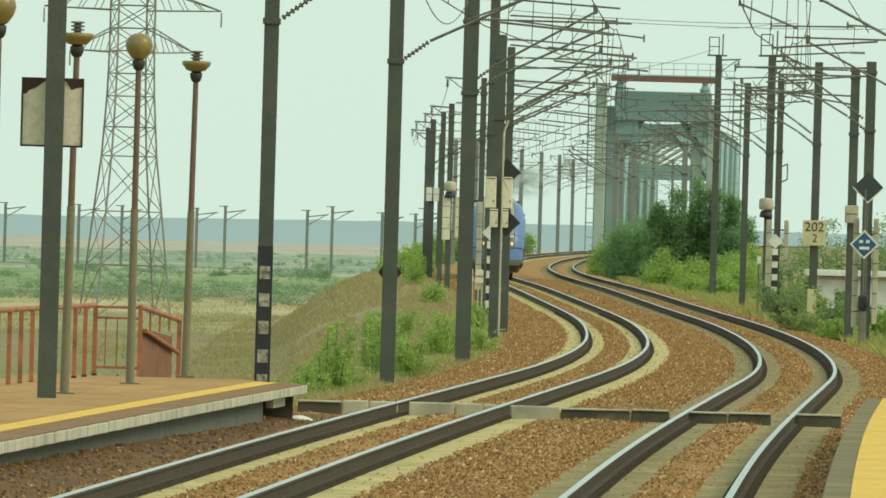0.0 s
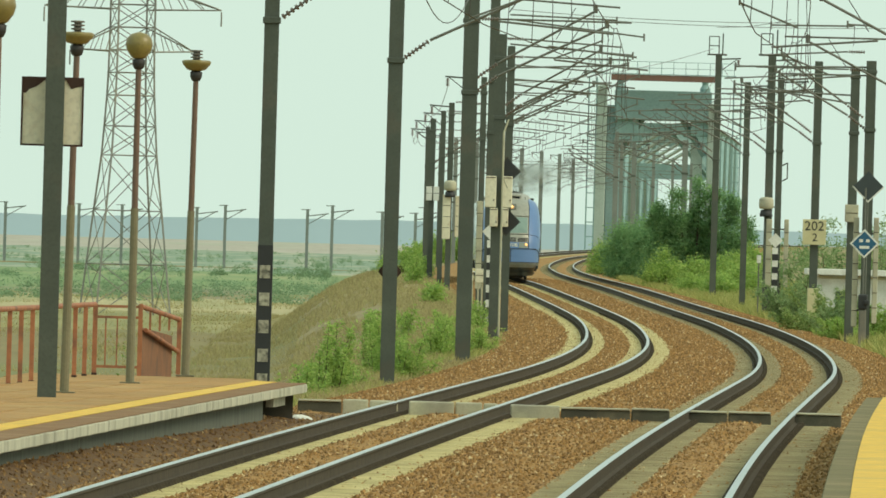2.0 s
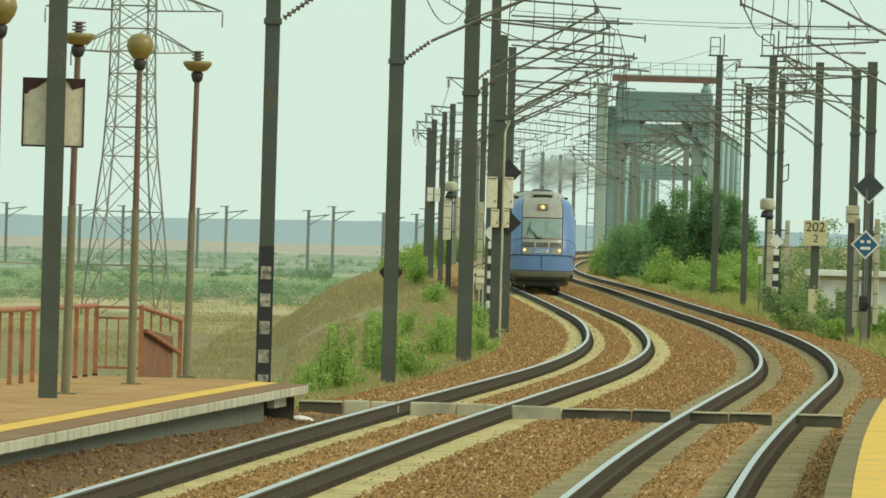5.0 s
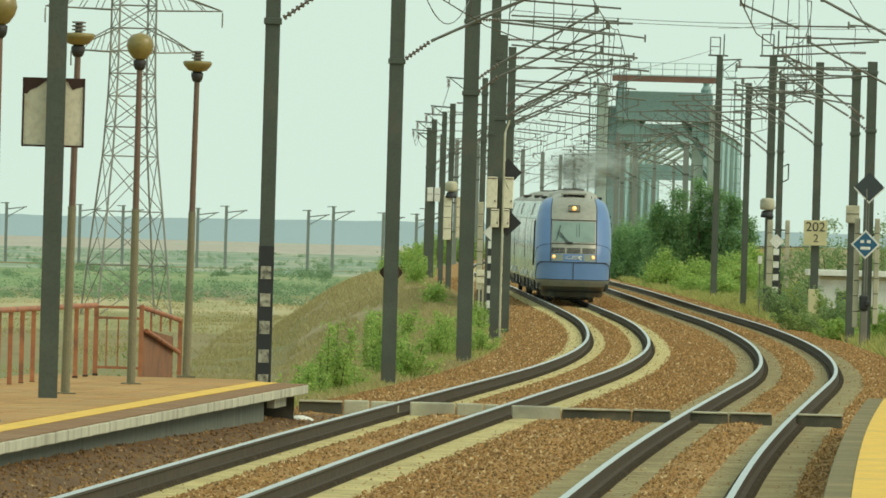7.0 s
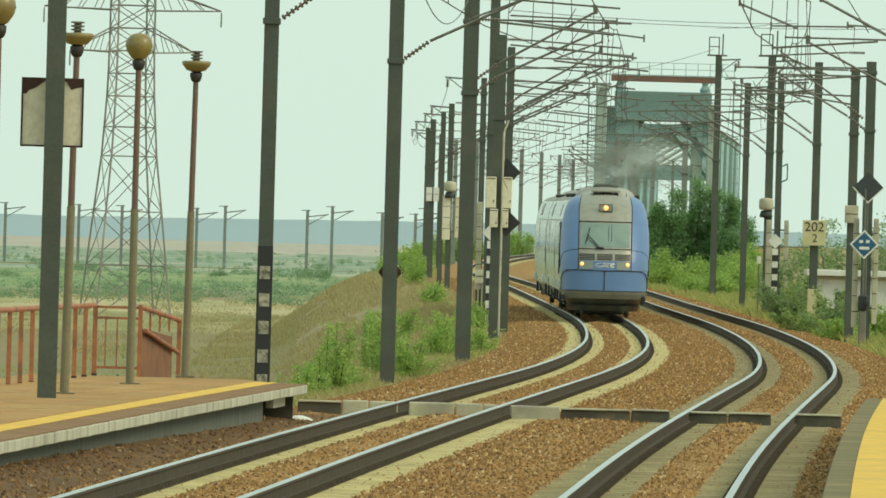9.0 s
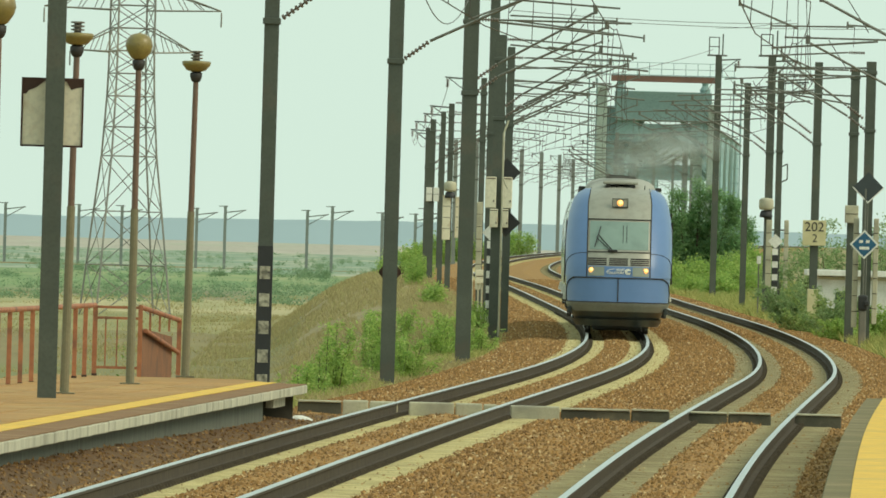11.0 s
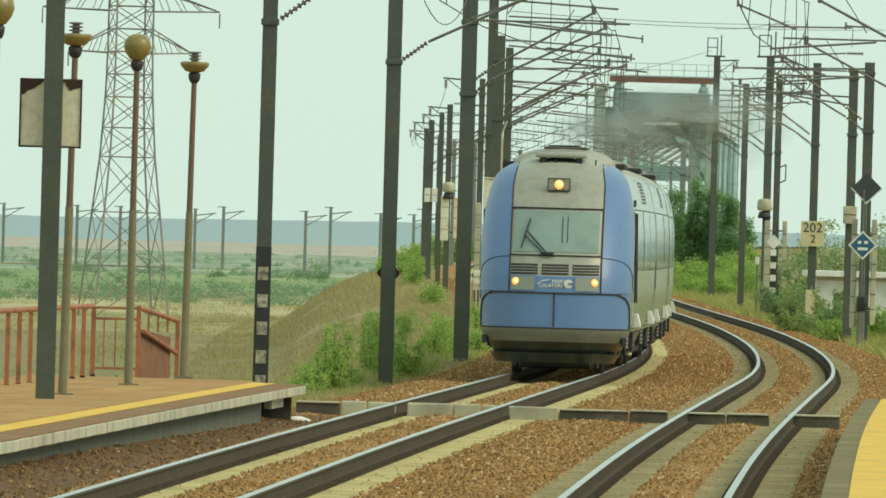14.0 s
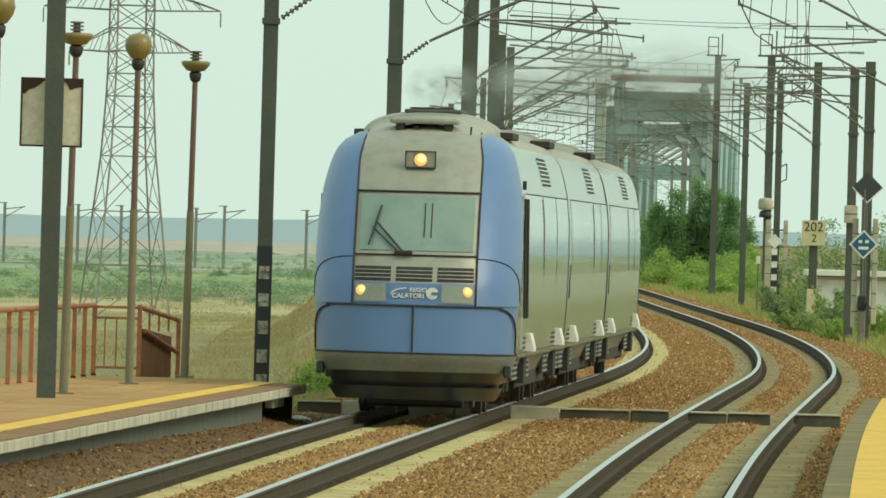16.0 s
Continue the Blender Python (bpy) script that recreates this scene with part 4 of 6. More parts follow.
# distance of the nose along the line at each time
NOSE = spline([(0, 779.7), (2, 722.2), (3.5, 672.75), (5, 627.9), (6.5, 575.5), (7.5, 541), (9, 480), (10, 439), (11.5, 380.65), (12.5, 335.8), (13.5, 295.78), (14.5, 258.7), (15.5, 222.4), (16, 205.5)])


def line(y):
    """The middle of the cars, shifted off the track's middle to fit the camera's view."""
    return XL(y) + .2 * math.exp(-((y - 530) / 72) ** 2) + .035 * math.exp(-((y - 228) / 30) ** 2)


def on_track(y, length):
    """The pose of a rigid car whose front stands at y on the line."""
    a, b = y + 3.2, y + length - 3.0
    pa, pb = Vector((float(line(a)), a, float(RISE(a)))), Vector((float(line(b)), b, float(RISE(b))))
    d = (pb - pa).normalized()
    start = pa - d * 3.2
    turn = math.degrees(math.atan2(-d.x, d.y))
    return pose(start.x, start.y, start.z, math.degrees(math.asin(d.z)), 0, turn)


def motions():
    times = [0.25 * i for i in range(65)]
    walk(lead, [(t, on_track(float(NOSE(t)), CAR)) for t in times])
    walk(middle, [(t, on_track(float(NOSE(t)) + CAR + .15, CAR)) for t in times])
    walk(trail, [(t, on_track(float(NOSE(t)) + 2 * (CAR + .15), CAR)) for t in times])
    walk(smoke, [(t, on_track(float(NOSE(t)) + CAR + .15, CAR)) for t in times])

# ---- overhead line masts ----
def insulator(p, q, parent, r=.036):
    """A ribbed insulator along p to q."""
    p, q = Vector(p), Vector(q)
    d = q - p
    bm = bmesh.new()
    prof, n = [], 7
    for i in range(n):
        a, b = i / n * d.length, (i + .55) / n * d.length
        prof += [(r * .45, a), (r * 1.25, a + .01), (r * 1.15, b), (r * .45, b + .005)]
    lathe(prof, 8, bm)
    bm.transform(Matrix.Translation(p) @ d.to_track_quat("Z", "Y").to_matrix().to_4x4())
    return part("insulator", bm, M_INSUL, parent, "brown ribbed insulator")


def cantilever(root, side, reach, zs=5.65, zt=7.25, dy=0., low=0.):
    """The arms that hold the wires out over the track: strut, top tube, registration arm."""
    s = side
    strut = part("strut", rod((s * .62, dy, zs + .34), (s * (reach - .25), dy, zt - .12), .027, 8), M_TUBE, root, "galvanised diagonal strut")
    insulator((s * .16, dy, zs), (s * .62, dy, zs + .34), strut)
    topt = part("top_tube", rod((s * .62, dy, zt + low), (s * (reach + .35), dy, zt), .022, 8), M_TUBE, root, "galvanised top tube")
    insulator((s * .16, dy, zt + low), (s * .62, dy, zt + low), topt)
    part("clamp", box(s * (reach - .2), dy, zt - .14, .1, .1, .2, .02), M_TUBE, topt)
    f = .52
    reg = part("registration_tube", rod((s * (.6 + (reach - .8) * f), dy, zs + .36 + (zt - zs - .46) * f * .62), (s * (reach + .75), dy, zs + .55), .021, 8), M_TUBE, root, "registration tube")
    part("steady_arm", rod((s * (reach + .55), dy, zs + .42), (s * (reach - .35), dy, zs + .06), .016, 6), M_TUBE, reg)
    part("drop_bracket", rod((s * (reach + .55), dy, zs + .58), (s * (reach + .55), dy, zs + .38), .02, 6), M_TUBE, reg)
    part("stay_wire", rod((s * (.7 + (reach - .8) * .75), dy, zt - .03), (s * (.6 + (reach - .8) * .6), dy, zs + .9), .01, 5), M_WIRE, root)


def mast(x, y, height, w, side, reach, label, double=False, feeder=True, rot=0, z=None, arms=True):
    base = float(ground_height(np.array(x), np.array(y))) if z is None else z
    root = thing("catenary_mast", x, y, 0, label, "catenary mast", "catenary masts")
    rise = float(RISE(max(y, 0)))
    # distant masts get the grey with haze painted in
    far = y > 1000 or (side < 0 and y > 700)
    part("post", h_beam(w, w * .95, .022, base - .1, rise + height), M_FARMAST if far else M_MAST, root, "dark grey-green steel H section" if not far else "steel H section in haze-paled grey")
    if y > 207:
        part("footing", box(0, 0, base - .25, w + .35, w + .35, .38, .03), M_CONC_DARK, root, "concrete footing")
    for zz in (rise + 5.6, rise + 7.2):
        part("band", box(0, 0, zz - .05, w + .05, w + .05, .1, .01), M_MAST, root)
    holder = root
    if arms:
        before = set(root.children)
        cantilever(root, side, reach)
        if double:
            cantilever(root, side, reach - .25, 5.95, 7.6, 1.3, .15)
        for c in set(root.children) - before:
            c.location.z += rise
    if feeder:
        fb = part("feeder_bracket", rod((side * .1, 0, rise + height - .18), (-side * .95, 0, rise + height - .12), .03, 6), M_MAST, root, "steel bracket for the feeder wire")
        part("brace", rod((0, 0, rise + height - .75), (-side * .8, 0, rise + height - .15), .018, 6), M_MAST, fb)
        insulator((-side * .85, 0, rise + height - .5), (-side * .85, 0, rise + height - .16), fb, .06)
    return root


LM = "dark steel catenary mast with arms over the track"
LEFT = [(184.92, 8.6, .22, -4.65), (239.2, 8.8, .225, -2.72), (288.88, 8.7, .27, -.97), (347.99, 8.9, .34, .5), (419.75, 7.85, .30, 1.42), (446.0, 7.85, .22, 1.8), (486, 10.4, .3, 1.43), (533.6, 7.75, .2, 1.25), (600.3, 8.4, .28, .85), (667, 7.7, .24, 0.21), (724.5, 7.75, .23, -0.14),
        (786.6, 7.8, .28, -0.66), (855.6, 7.8, .24, -1.0), (924.6, 8.0, .26, -.85), (998.2, 8.2, .28, -.3), (1071.8, 8.2, .28, .7), (1150, 8.2, .28, 2.3), (1230.5, 8.2, .28, 4.5), (1311, 8.6, .34, 6.41), (1403, 8.8, .34, 8.64), (1495, 9.0, .34, 10.94), (1590, 8.9, .34, 13.05)]
masts_left = []
for y, h, w, x in LEFT:
    reach = float(XL(y)) - x - .1
    masts_left.append(mast(x, y, h, w, 1, reach, {239.2: "steel catenary mast with black and white bands at its foot", 419.75: "broad steel mast with white boxes and black diamonds"}.get(y, LM), double=y in (347.99, 419.75, 486, 533.6, 600.3, 667, 724.5), feeder=y > 560, arms=y != 446, z=.3 if y < 207 else None))
RIGHT = [(179.4, 8.5, 0.241), (239.2, 8.5, 0.241), (301.3, 8.5, 0.241), (363.4, 8.6, 0.249), (427.8, 7.5, 0.267), (441.6, 7.45, 0.249), (494.5, 8.2, 0.249), (554.3, 8.2, 0.224), (568.1, 9.1, 0.28), (602.6, 8.4, 0.235), (671.6, 10.1, 0.27), (845, 7.4, 0.3), (915, 7.6, 0.22), (956.8, 8.4, 0.241),
         (1035, 8.4, 0.241), (1117.8, 8.4, 0.241), (1200.6, 8.4, 0.241), (1288, 8.4, 0.241), (1380, 8.4, 0.241), (1476.6, 8.4, 0.241)]
OFF = {671.6: 3.88, 427.8: 2.93, 441.6: 2.79, 494.5: 2.96, 554.3: 3.37, 568.1: 3.4, 602.6: 3.41, 845: 5.85, 915: 3.91}
masts_right = {}
for y, h, w in RIGHT:
    off = OFF.get(y, 3.2)
    masts_right[y] = mast(float(XR(y)) + off, y, h, w, -1, off - .1, "dark steel catenary mast beside bushes" if y > 414 else LM, double=y in (427.8, 494.5, 568.1, 602.6, 671.6, 845), feeder=y > 517, z=.3 if y < 207 else None, arms=y not in (441.6, 554.3))

# further slim tubes at three of the masts, placed to fit the camera's view
for holder, tubes in ((masts_left[5], ((-0.06, 8.75, 2.99, 8.67), (-0.06, 8.62, 3.78, 8.21), (-0.04, 7.91, 3.47, 7.68), (-0.02, 7.23, 3.35, 7.39), (-0.01, 6.77, 2.21, 6.55))), (masts_right[427.8], ((0.04, 7.32, -3.73, 7.25), (0.05, 7.09, -2.51, 7.08), (0.01, 8.45, -0.69, 8.48))), (masts_right[441.6], ((-0.04, 6.67, -2.94, 6.76), (-0.03, 6.43, -3.42, 6.91), (-0.09, 8.63, -2.43, 8.6)))):
    for xa, za, xb, zb in tubes:
        tb = part("span_tube", rod((xa, 0, za), (xb, 0, zb), .026, 7), M_TUBE, holder, "slim galvanised tube")
        part("end_clamp", rod((xb, 0, zb - .12), (xb, 0, zb + .1), .03, 6), M_TUBE, tb)
        part("drop_wire", rod((xa + (xb - xa) * .72, 0, za + (zb - za) * .72), (xa + (xb - xa) * .74, 0, za - .55), .01, 5), M_WIRE, tb)

# wire cages on two mast heads
for key in (671.6, 568.1):
    m_, top_ = masts_right[key], {671.6: 10.1, 568.1: 9.1}[key] + float(RISE(key))
    cage = bmesh.new()
    for dx in (-.42, .0):
        rod((dx, 0, top_), (dx, 0, top_ + .8), .025, 5, cage)
    for zz in (.02, .4, .8):
        rod((-.42, 0, top_ + zz), (0, 0, top_ + zz), .022, 5, cage)
    rod((-.5, 0, top_ + .02), (.35, 0, top_ + .02), .04, 5, cage)
    rod((.16, 0, top_), (.17, 0, top_ + .95), .03, 5, cage)
    part("head_frame", cage, M_MAST, m_, "small steel frame on the mast head")

# ---- wires: contact and messenger wires over each track, feeders on the mast heads ----
def wire(name, pts, r, parent=None, label=""):
    vs, fs = [], []
    for p in pts:
        vs += [(p[0] + r * math.cos(a), p[1], p[2] + r * math.sin(a)) for a in (0, 2.1, 4.2)]
    for i in range(len(pts) - 1):
        for j in range(3):
            fs.append((i * 3 + j, i * 3 + (j + 1) % 3, i * 3 + 3 + (j + 1) % 3, i * 3 + 3 + j))
    return mesh_object(name, vs, fs, M_WIRE, parent, label)


def overhead(xof, stations, side):
    root = tagged(new("overhead_line"), "contact wire hung below a sagging messenger wire", "overhead line", "overhead lines")
    st = [60.] + stations + [1640.]
    con, mes = [], []
    for i, (a, b) in enumerate(zip(st, st[1:])):
        for u in np.linspace(0, 1, 9)[:-1]:
            y = a + (b - a) * u
            stag = .2 * (1 - 2 * abs(((i + u) % 2) - 1))
            z = float(RISE(y))
            con.append((float(xof(y)) + stag, y, z + 5.62))
            mes.append((float(xof(y)) + stag * .4, y, z + 7.12 - 2.6 * u * (1 - u) * .42))
        for u in (.18, .4, .6, .82):
            y = a + (b - a) * u
            stag = .2 * (1 - 2 * abs(((i + u) % 2) - 1))
            z = float(RISE(y))
            part("dropper", rod((float(xof(y)) + stag, y, z + 5.62), (float(xof(y)) + stag * .4, y, z + 7.12 - 2.6 * u * (1 - u) * .42), .007, 4), M_WIRE, root)
    wire("contact_wire", con, .011, root, "copper contact wire")
    wire("messenger_wire", mes, .012, root, "messenger cable")
    return root


overhead(XL, [q[0] for q in LEFT if q[0] != 446], 1)
overhead(XR, [q[0] for q in RIGHT if q[0] not in (441.6, 554.3)], -1)
for rows_, sd in (([(x, y, h) for y, h, w, x in LEFT if y > 560], -1), ([(float(XR(y)) + 3.2, y, h) for y, h, w in RIGHT if y > 517], 1)):
    pts = []
    for (xa, ya, ha), (xb, yb, hb) in zip(rows_, rows_[1:]):
        for u in np.linspace(0, 1, 7)[:-1]:
            y = ya + (yb - ya) * u
            pts.append((xa + (xb - xa) * u + sd * .85, y, ha + (hb - ha) * u + float(RISE(y)) - .52 - 1.6 * u * (1 - u)))
    tagged(wire("feeder_wire", pts, .014), "feeder cable sagging between mast heads", "cable", "feeder cables")


# slack cables high over the line, their ends placed to fit the camera's view
for p, q, sag in (((1.92, 486, 9.49), (12.65, 568, 10.49), .12), ((4.73, 533.6, 9.92), (15.9, 568, 10.38), .1), ((1.99, 486, 7.17), (11.39, 671.6, 10.76), .25), ((11.51, 671.6, 11.69), (12.44, 568.1, 10.61), .1), ((-.97, 288.9, 8.5), (.5, 347.99, 7.9), 1.4)):
    pts = [tuple(a_ + (b_ - a_) * u - (4 * sag * u * (1 - u) if i == 2 else 0) for i, (a_, b_) in enumerate(zip(p, q))) for u in np.linspace(0, 1, 15)]
    tagged(wire("cross_cable", pts, .012), "thin slack cable slung high over the line", "cable", "cross cables")


# ---- plates and equipment on masts ----
def bands():
    """Black painted foot with pale blocks on the mast at the platform end."""
    m = masts_left[1]
    part("black_band", box(0, -.01, -.2, .235, .235, 2.35), M_BLACK, m, "black painted foot of the mast")
    for i, z in enumerate((-.02, .36, .8, 1.22, 1.64)):
        p = part("pale_block", box(0, -.135, z, .16, .008, .2, .003), M_WORN, m, "worn white block")


bands()


def plate(name, root, pts, y, thick, material, label=""):
    """A flat plate in the plane across the track, from corner points (x, z)."""
    bm = bmesh.new()
    f, b = [bm.verts.new((x, y, z)) for x, z in pts], [bm.verts.new((x, y + thick, z)) for x, z in pts]
    bm.faces.new(f), bm.faces.new(b[::-1])
    for i in range(len(pts)):
        j = (i + 1) % len(pts)
        bm.faces.new((f[i], f[j], b[j], b[i]))
    return part(name, bm, material, root, label)


def diamond(cx, cz, r):
    return [(cx - r, cz), (cx, cz - r), (cx + r, cz), (cx, cz + r)]


# sign board seen from behind on the first mast
sb = thing("sign_board", -4.68, 185.06, .0, "blank back of a rusting white enamel sign on a mast", "sign")
part("panel", box(0, 0, 3.32, .72, .03, .79, .006), M_SIGNWHITE, sb, "yellowed white panel")
part("rust_strip", box(0, -.02, 4.08, .73, .012, .04), M_RUSTDARK, sb)
plate("rust_patch", sb, [(-.35, 4.08), (-.10, 4.08), (-.2, 4.0), (-.28, 3.97), (-.32, 3.92), (-.35, 3.93)], -.024, .004, M_RUSTDARK)
plate("rust_patch", sb, [(.16, 4.08), (.35, 4.08), (.35, 4.02), (.27, 4.0), (.22, 3.98)], -.024, .004, M_RUSTDARK)
for sx in (-.36, .36):
    part("frame_edge", box(sx, -.01, 3.31, .022, .05, .81, .004), M_RUSTDARK, sb)
part("frame_edge", box(0, -.01, 3.30, .74, .05, .022, .004), M_RUSTDARK, sb)

# dark plate on the third mast
oc = thing("mast_plate", -.97, 289.06, 0, "dark brown eight-sided plate on a mast", "sign")
plate("panel", oc, [(-.21, 1.66), (-.10, 1.53), (.10, 1.53), (.21, 1.66), (.21, 1.70), (.10, 1.84), (-.10, 1.84), (-.21, 1.70)], -.02, .02, M_RUSTDARK)


# boxes, diamonds and pipes on the broad mast
def relay_mast():
    x0, y0 = 1.42, 419.4
    for cx, z0, z1, w in ((-.18, 3.18, 4.02, .30), (.27, 3.18, 4.02, .26), (-.08, 2.66, 3.16, .22), (.22, 2.66, 3.16, .18)):
        b = thing("equipment_box", x0 + cx, y0 + .1, 0, "weathered white equipment box on a mast", "equipment box", "white boxes on masts")
        part("case", box(0, 0, z0, w, .16, z1 - z0, .02), M_SIGNWHITE, b, "stained white case")
        part("lid_edge", box(0, -.085, z1 - .05, w * .9, .012, .02), M_RUSTDARK, b)
        part("latch", box(w * .3, -.09, z0 + (z1 - z0) * .2, .03, .02, .05), M_RUSTDARK, b)
    for cz, cx in ((4.15, .45), (2.8, .47)):
        dm = thing("diamond_sign", x0 + cx - .2, y0 + .3, 0, "black diamond-shaped signal board beside a mast", "sign", "diamond boards")
        plate("panel", dm, diamond(0, cz, .37), 0, .02, M_BLACK)
        plate("rim", dm, [(-.40, cz), (0, cz - .40), (0, cz - .37), (-.37, cz), (0, cz + .37), (0, cz + .40)], -.01, .03, M_RAILSIDE)
    pp = thing("cable_pipe", x0 + .13, y0 - .35, 0, "thin pale conduit running up a mast", "pipe", "conduits")
    part("tube", rod((.0, 0, -.4), (0, 0, 5.2), .028, 8), M_CONC, pp)
    part("branch", rod((0, 0, 5.2), (.12, 0, 5.55), .024, 6), M_CONC, pp)
    part("branch", rod((0, 0, 4.0), (.14, 0, 3.7), .02, 6), M_CONC, pp)


relay_mast()


def signal_head(x, y, z, label, parent_post=True):
    r = thing("loudspeaker", x, y, 0, label, "loudspeaker", "loudspeakers")
    bm = lathe([(.02, 0), (.24, .03), (.27, .12), (.26, .36), (.2, .44), (.04, .46)], 16, at=(0, 0, z))
    part("housing", bm, M_CONC, r, "rounded pale housing", True)
    part("cowl", lathe([(.22, 0), (.24, .05), (.19, .24), (.1, .26)], 16, at=(0, 0, z - .26)), M_BLACK, r, "black cowl", True)
    part("arm", rod((0, 0, z + .1), (.35, .1, z + .1), .025, 6), M_MAST, r)
    return r


signal_head(11.72, 567.8, 3.66, "pale rounded loudspeaker bracketed to a mast")
signal_head(.24, 666.62, 4.3, "grey loudspeaker bracketed to a mast")


def tall_box(x, y, z0, z1, w, m, label, to=None):
    b = thing("equipment_box", x, y, 0, label, "equipment box", "white boxes on masts")
    part("case", box(0, 0, z0, w, .2, z1 - z0, .02), m, b)
    if to:
        for zz in (z0 + .15 * (z1 - z0), z0 + .85 * (z1 - z0)):
            part("bracket", rod((0, 0, zz), (to[0] - x, to[1] - y, zz), .03, 5), M_MAST, b)
    n_ = max(2, int((z1 - z0) / .4))
    for i in range(1, n_):
        part("seam", box(0, -.105, z0 + (z1 - z0) * i / n_, w * .94, .01, .02), M_RAILSIDE, b)
    return b


tall_box(.1, 666.7, 2.25, 4.15, .34, M_SIGNWHITE, "tall pale cable box on a mast", (.3, 667))
tall_box(.62, 667.1, 2.35, 4.1, .3, M_SIGNWHITE, "tall pale cable box on a mast", (.3, 667))
tall_box(-.78, 786.4, 4.15, 4.85, .3, M_WHITE, "small white box on a mast", (-.62, 786.6))
tall_box(-.42, 786.4, 4.15, 4.85, .3, M_WHITE, "small white box on a mast", (-.62, 786.6))
tall_box(11.56, 554.05, .9, 3.3, .2, M_CONC, "tall pale cable box on a mast", (float(XR(554.3)) + 3.55, 554.3))
tall_box(12.18, 554.2, .9, 3.3, .16, M_CONC, "tall pale cable box on a mast", (float(XR(554.3)) + 3.55, 554.3))
tall_box(11.32, 427.9, .2, 3.2, .15, M_CONC, "tall pale cable box on a mast", (float(XR(427.8)) + 3.08, 427.8))
tall_box(11.86, 427.7, .3, 3.2, .14, M_CONC, "tall pale cable box on a mast", (float(XR(427.8)) + 3.08, 427.8))
tall_box(11.53, 441.3, 3.08, 3.58, .38, M_CONC, "squat white box on a mast", (float(XR(441.6)) + 2.78, 441.6))
tall_box(1.22, 533.2, .6, 3.6, .2, M_CONC, "pale striped cable box on a mast")
for x, y, w in ((1.22, 500.0, .32), (0.94, 515.0, .16)):
    cb = tall_box(x, y, 0.91, 1.35, w, M_SIGNWHITE, "small pale cabinet on legs beside the track")
    for o in (-.06, .06):
        part("leg", box(o, 0, float(ground_height(np.array(x), np.array(y))) - .05, .05, .05, 0.91 + .1 - float(ground_height(np.array(x), np.array(y)))), M_CONC, cb)


def striped_post(x, y, label):
    r = thing("marker_post", x, y, 0, label, "marker post", "striped posts")
    base = float(ground_height(np.array(x), np.array(y)))
    top_ = 2.28
    n_ = 12
    part("core", box(0, 0, base - .1, .2, .06, top_ - base + .1, .004), M_WHITE, r)
    for i in range(0, n_, 2):
        z = base + (top_ - base) * i / n_
        part("black_stripe", box(0, -.005, z, .206, .07, (top_ - base) / n_), M_BLACK, r)
    plate("diamond_plate", r, diamond(0, top_ + .26, .26), -.02, .02, M_WHITE)
    return r


striped_post(11.68, 548.55, "black and white striped marker post with a white diamond")
striped_post(1.45, 479.55, "black and white striped marker post with a white diamond")

# little white plate on a stake, the pale foot of the kilometre mast, a cable hoop
wp_ = thing("marker_plate", 11.35, 560, 0, "small white plate on a thin stake in the grass", "sign")
part("stake", box(0, .02, float(ground_height(np.array(11.35), np.array(560.))) - .1, .05, .05, 1.74 + .1 - float(ground_height(np.array(11.35), np.array(560.)))), M_TUBE, wp_)
part("plate", box(0, 0, 1.72, .15, .02, .28, .004), M_WHITE, wp_, "white enamel plate")
part("plinth", box(0, -.05, -.75, .34, .34, 1.04 + .75, .02), M_SIGNYEL, masts_right[494.5], "pale painted concrete foot")
hoop = bmesh.new()
for p, q in (((0, 4.6), (.3, 4.75)), ((.3, 4.75), (.3, 5.3)), ((.3, 5.3), (.0, 5.15))):
    rod((p[0], -.1, p[1]), (q[0], -.1, q[1]), .025, 5, hoop)
part("cable_hoop", hoop, M_MAST, masts_right[554.3], "dark steel cable hoop")

# kilometre board
km = thing("kilometre_sign", float(XR(494.5)) + 2.95, 494.22, 0, "square pale yellow kilometre sign with black figures on a mast", "sign")
part("panel", box(0, 0, 2.42, .74, .03, .80, .008), M_SIGNYEL, km)
text_mesh("202", .42, .0, -.02, 3.0, M_BLACK, km, "black figures 202")
text_mesh("2", .36, .02, -.02, 2.64, M_BLACK, km, "black figure 2")
part("backing_clip", box(0, .06, 2.6, .1, .1, .4), M_MAST, km)
# blue diamond and dark diamond on the post by the hut
bd = thing("diamond_sign", 11.49, 425.6, 0, "blue diamond sign with white border and white marks on a post", "sign", "diamond boards")
plate("border", bd, diamond(0, 2.48, .40), 0, .02, M_WHITE)
plate("field", bd, diamond(0, 2.48, .335), -.008, .01, M_SIGNBLUE)
for sx in (-.09, .09):
    part("mark", box(sx, -.012, 2.52, .10, .008, .08), M_WHITE, bd)
part("mark", box(0, -.012, 2.34, .27, .008, .08), M_WHITE, bd)
part("post", rod((0, .05, -.4), (0, .05, 4.0), .022, 8), M_TUBE, bd, "thin pale post")
dd = thing("diamond_sign", 11.56, 425.8, 0, "dark blue-black diamond board on a post", "sign", "diamond boards")
plate("panel", dd, diamond(0, 4.04, .42), 0, .02, M_SLATE)
part("post", rod((0, .05, -.45), (0, .05, 4.3), .02, 8), M_TUBE, dd, "thin pale post")
plate("rim", dd, [(-.42, 4.02), (0, 3.60), (.42, 4.02), (.42, 4.06), (0, 3.65), (-.42, 4.06)], -.01, .03, M_WHITE)
pm = thing("signal_lamp", 11.48, 425.2, 0, "black lamp housing on a pale concrete plinth", "lamp")
part("plinth", box(0, 0, -.5, .2, .2, 1.18, .03), M_CONC_DARK, pm, "concrete plinth")
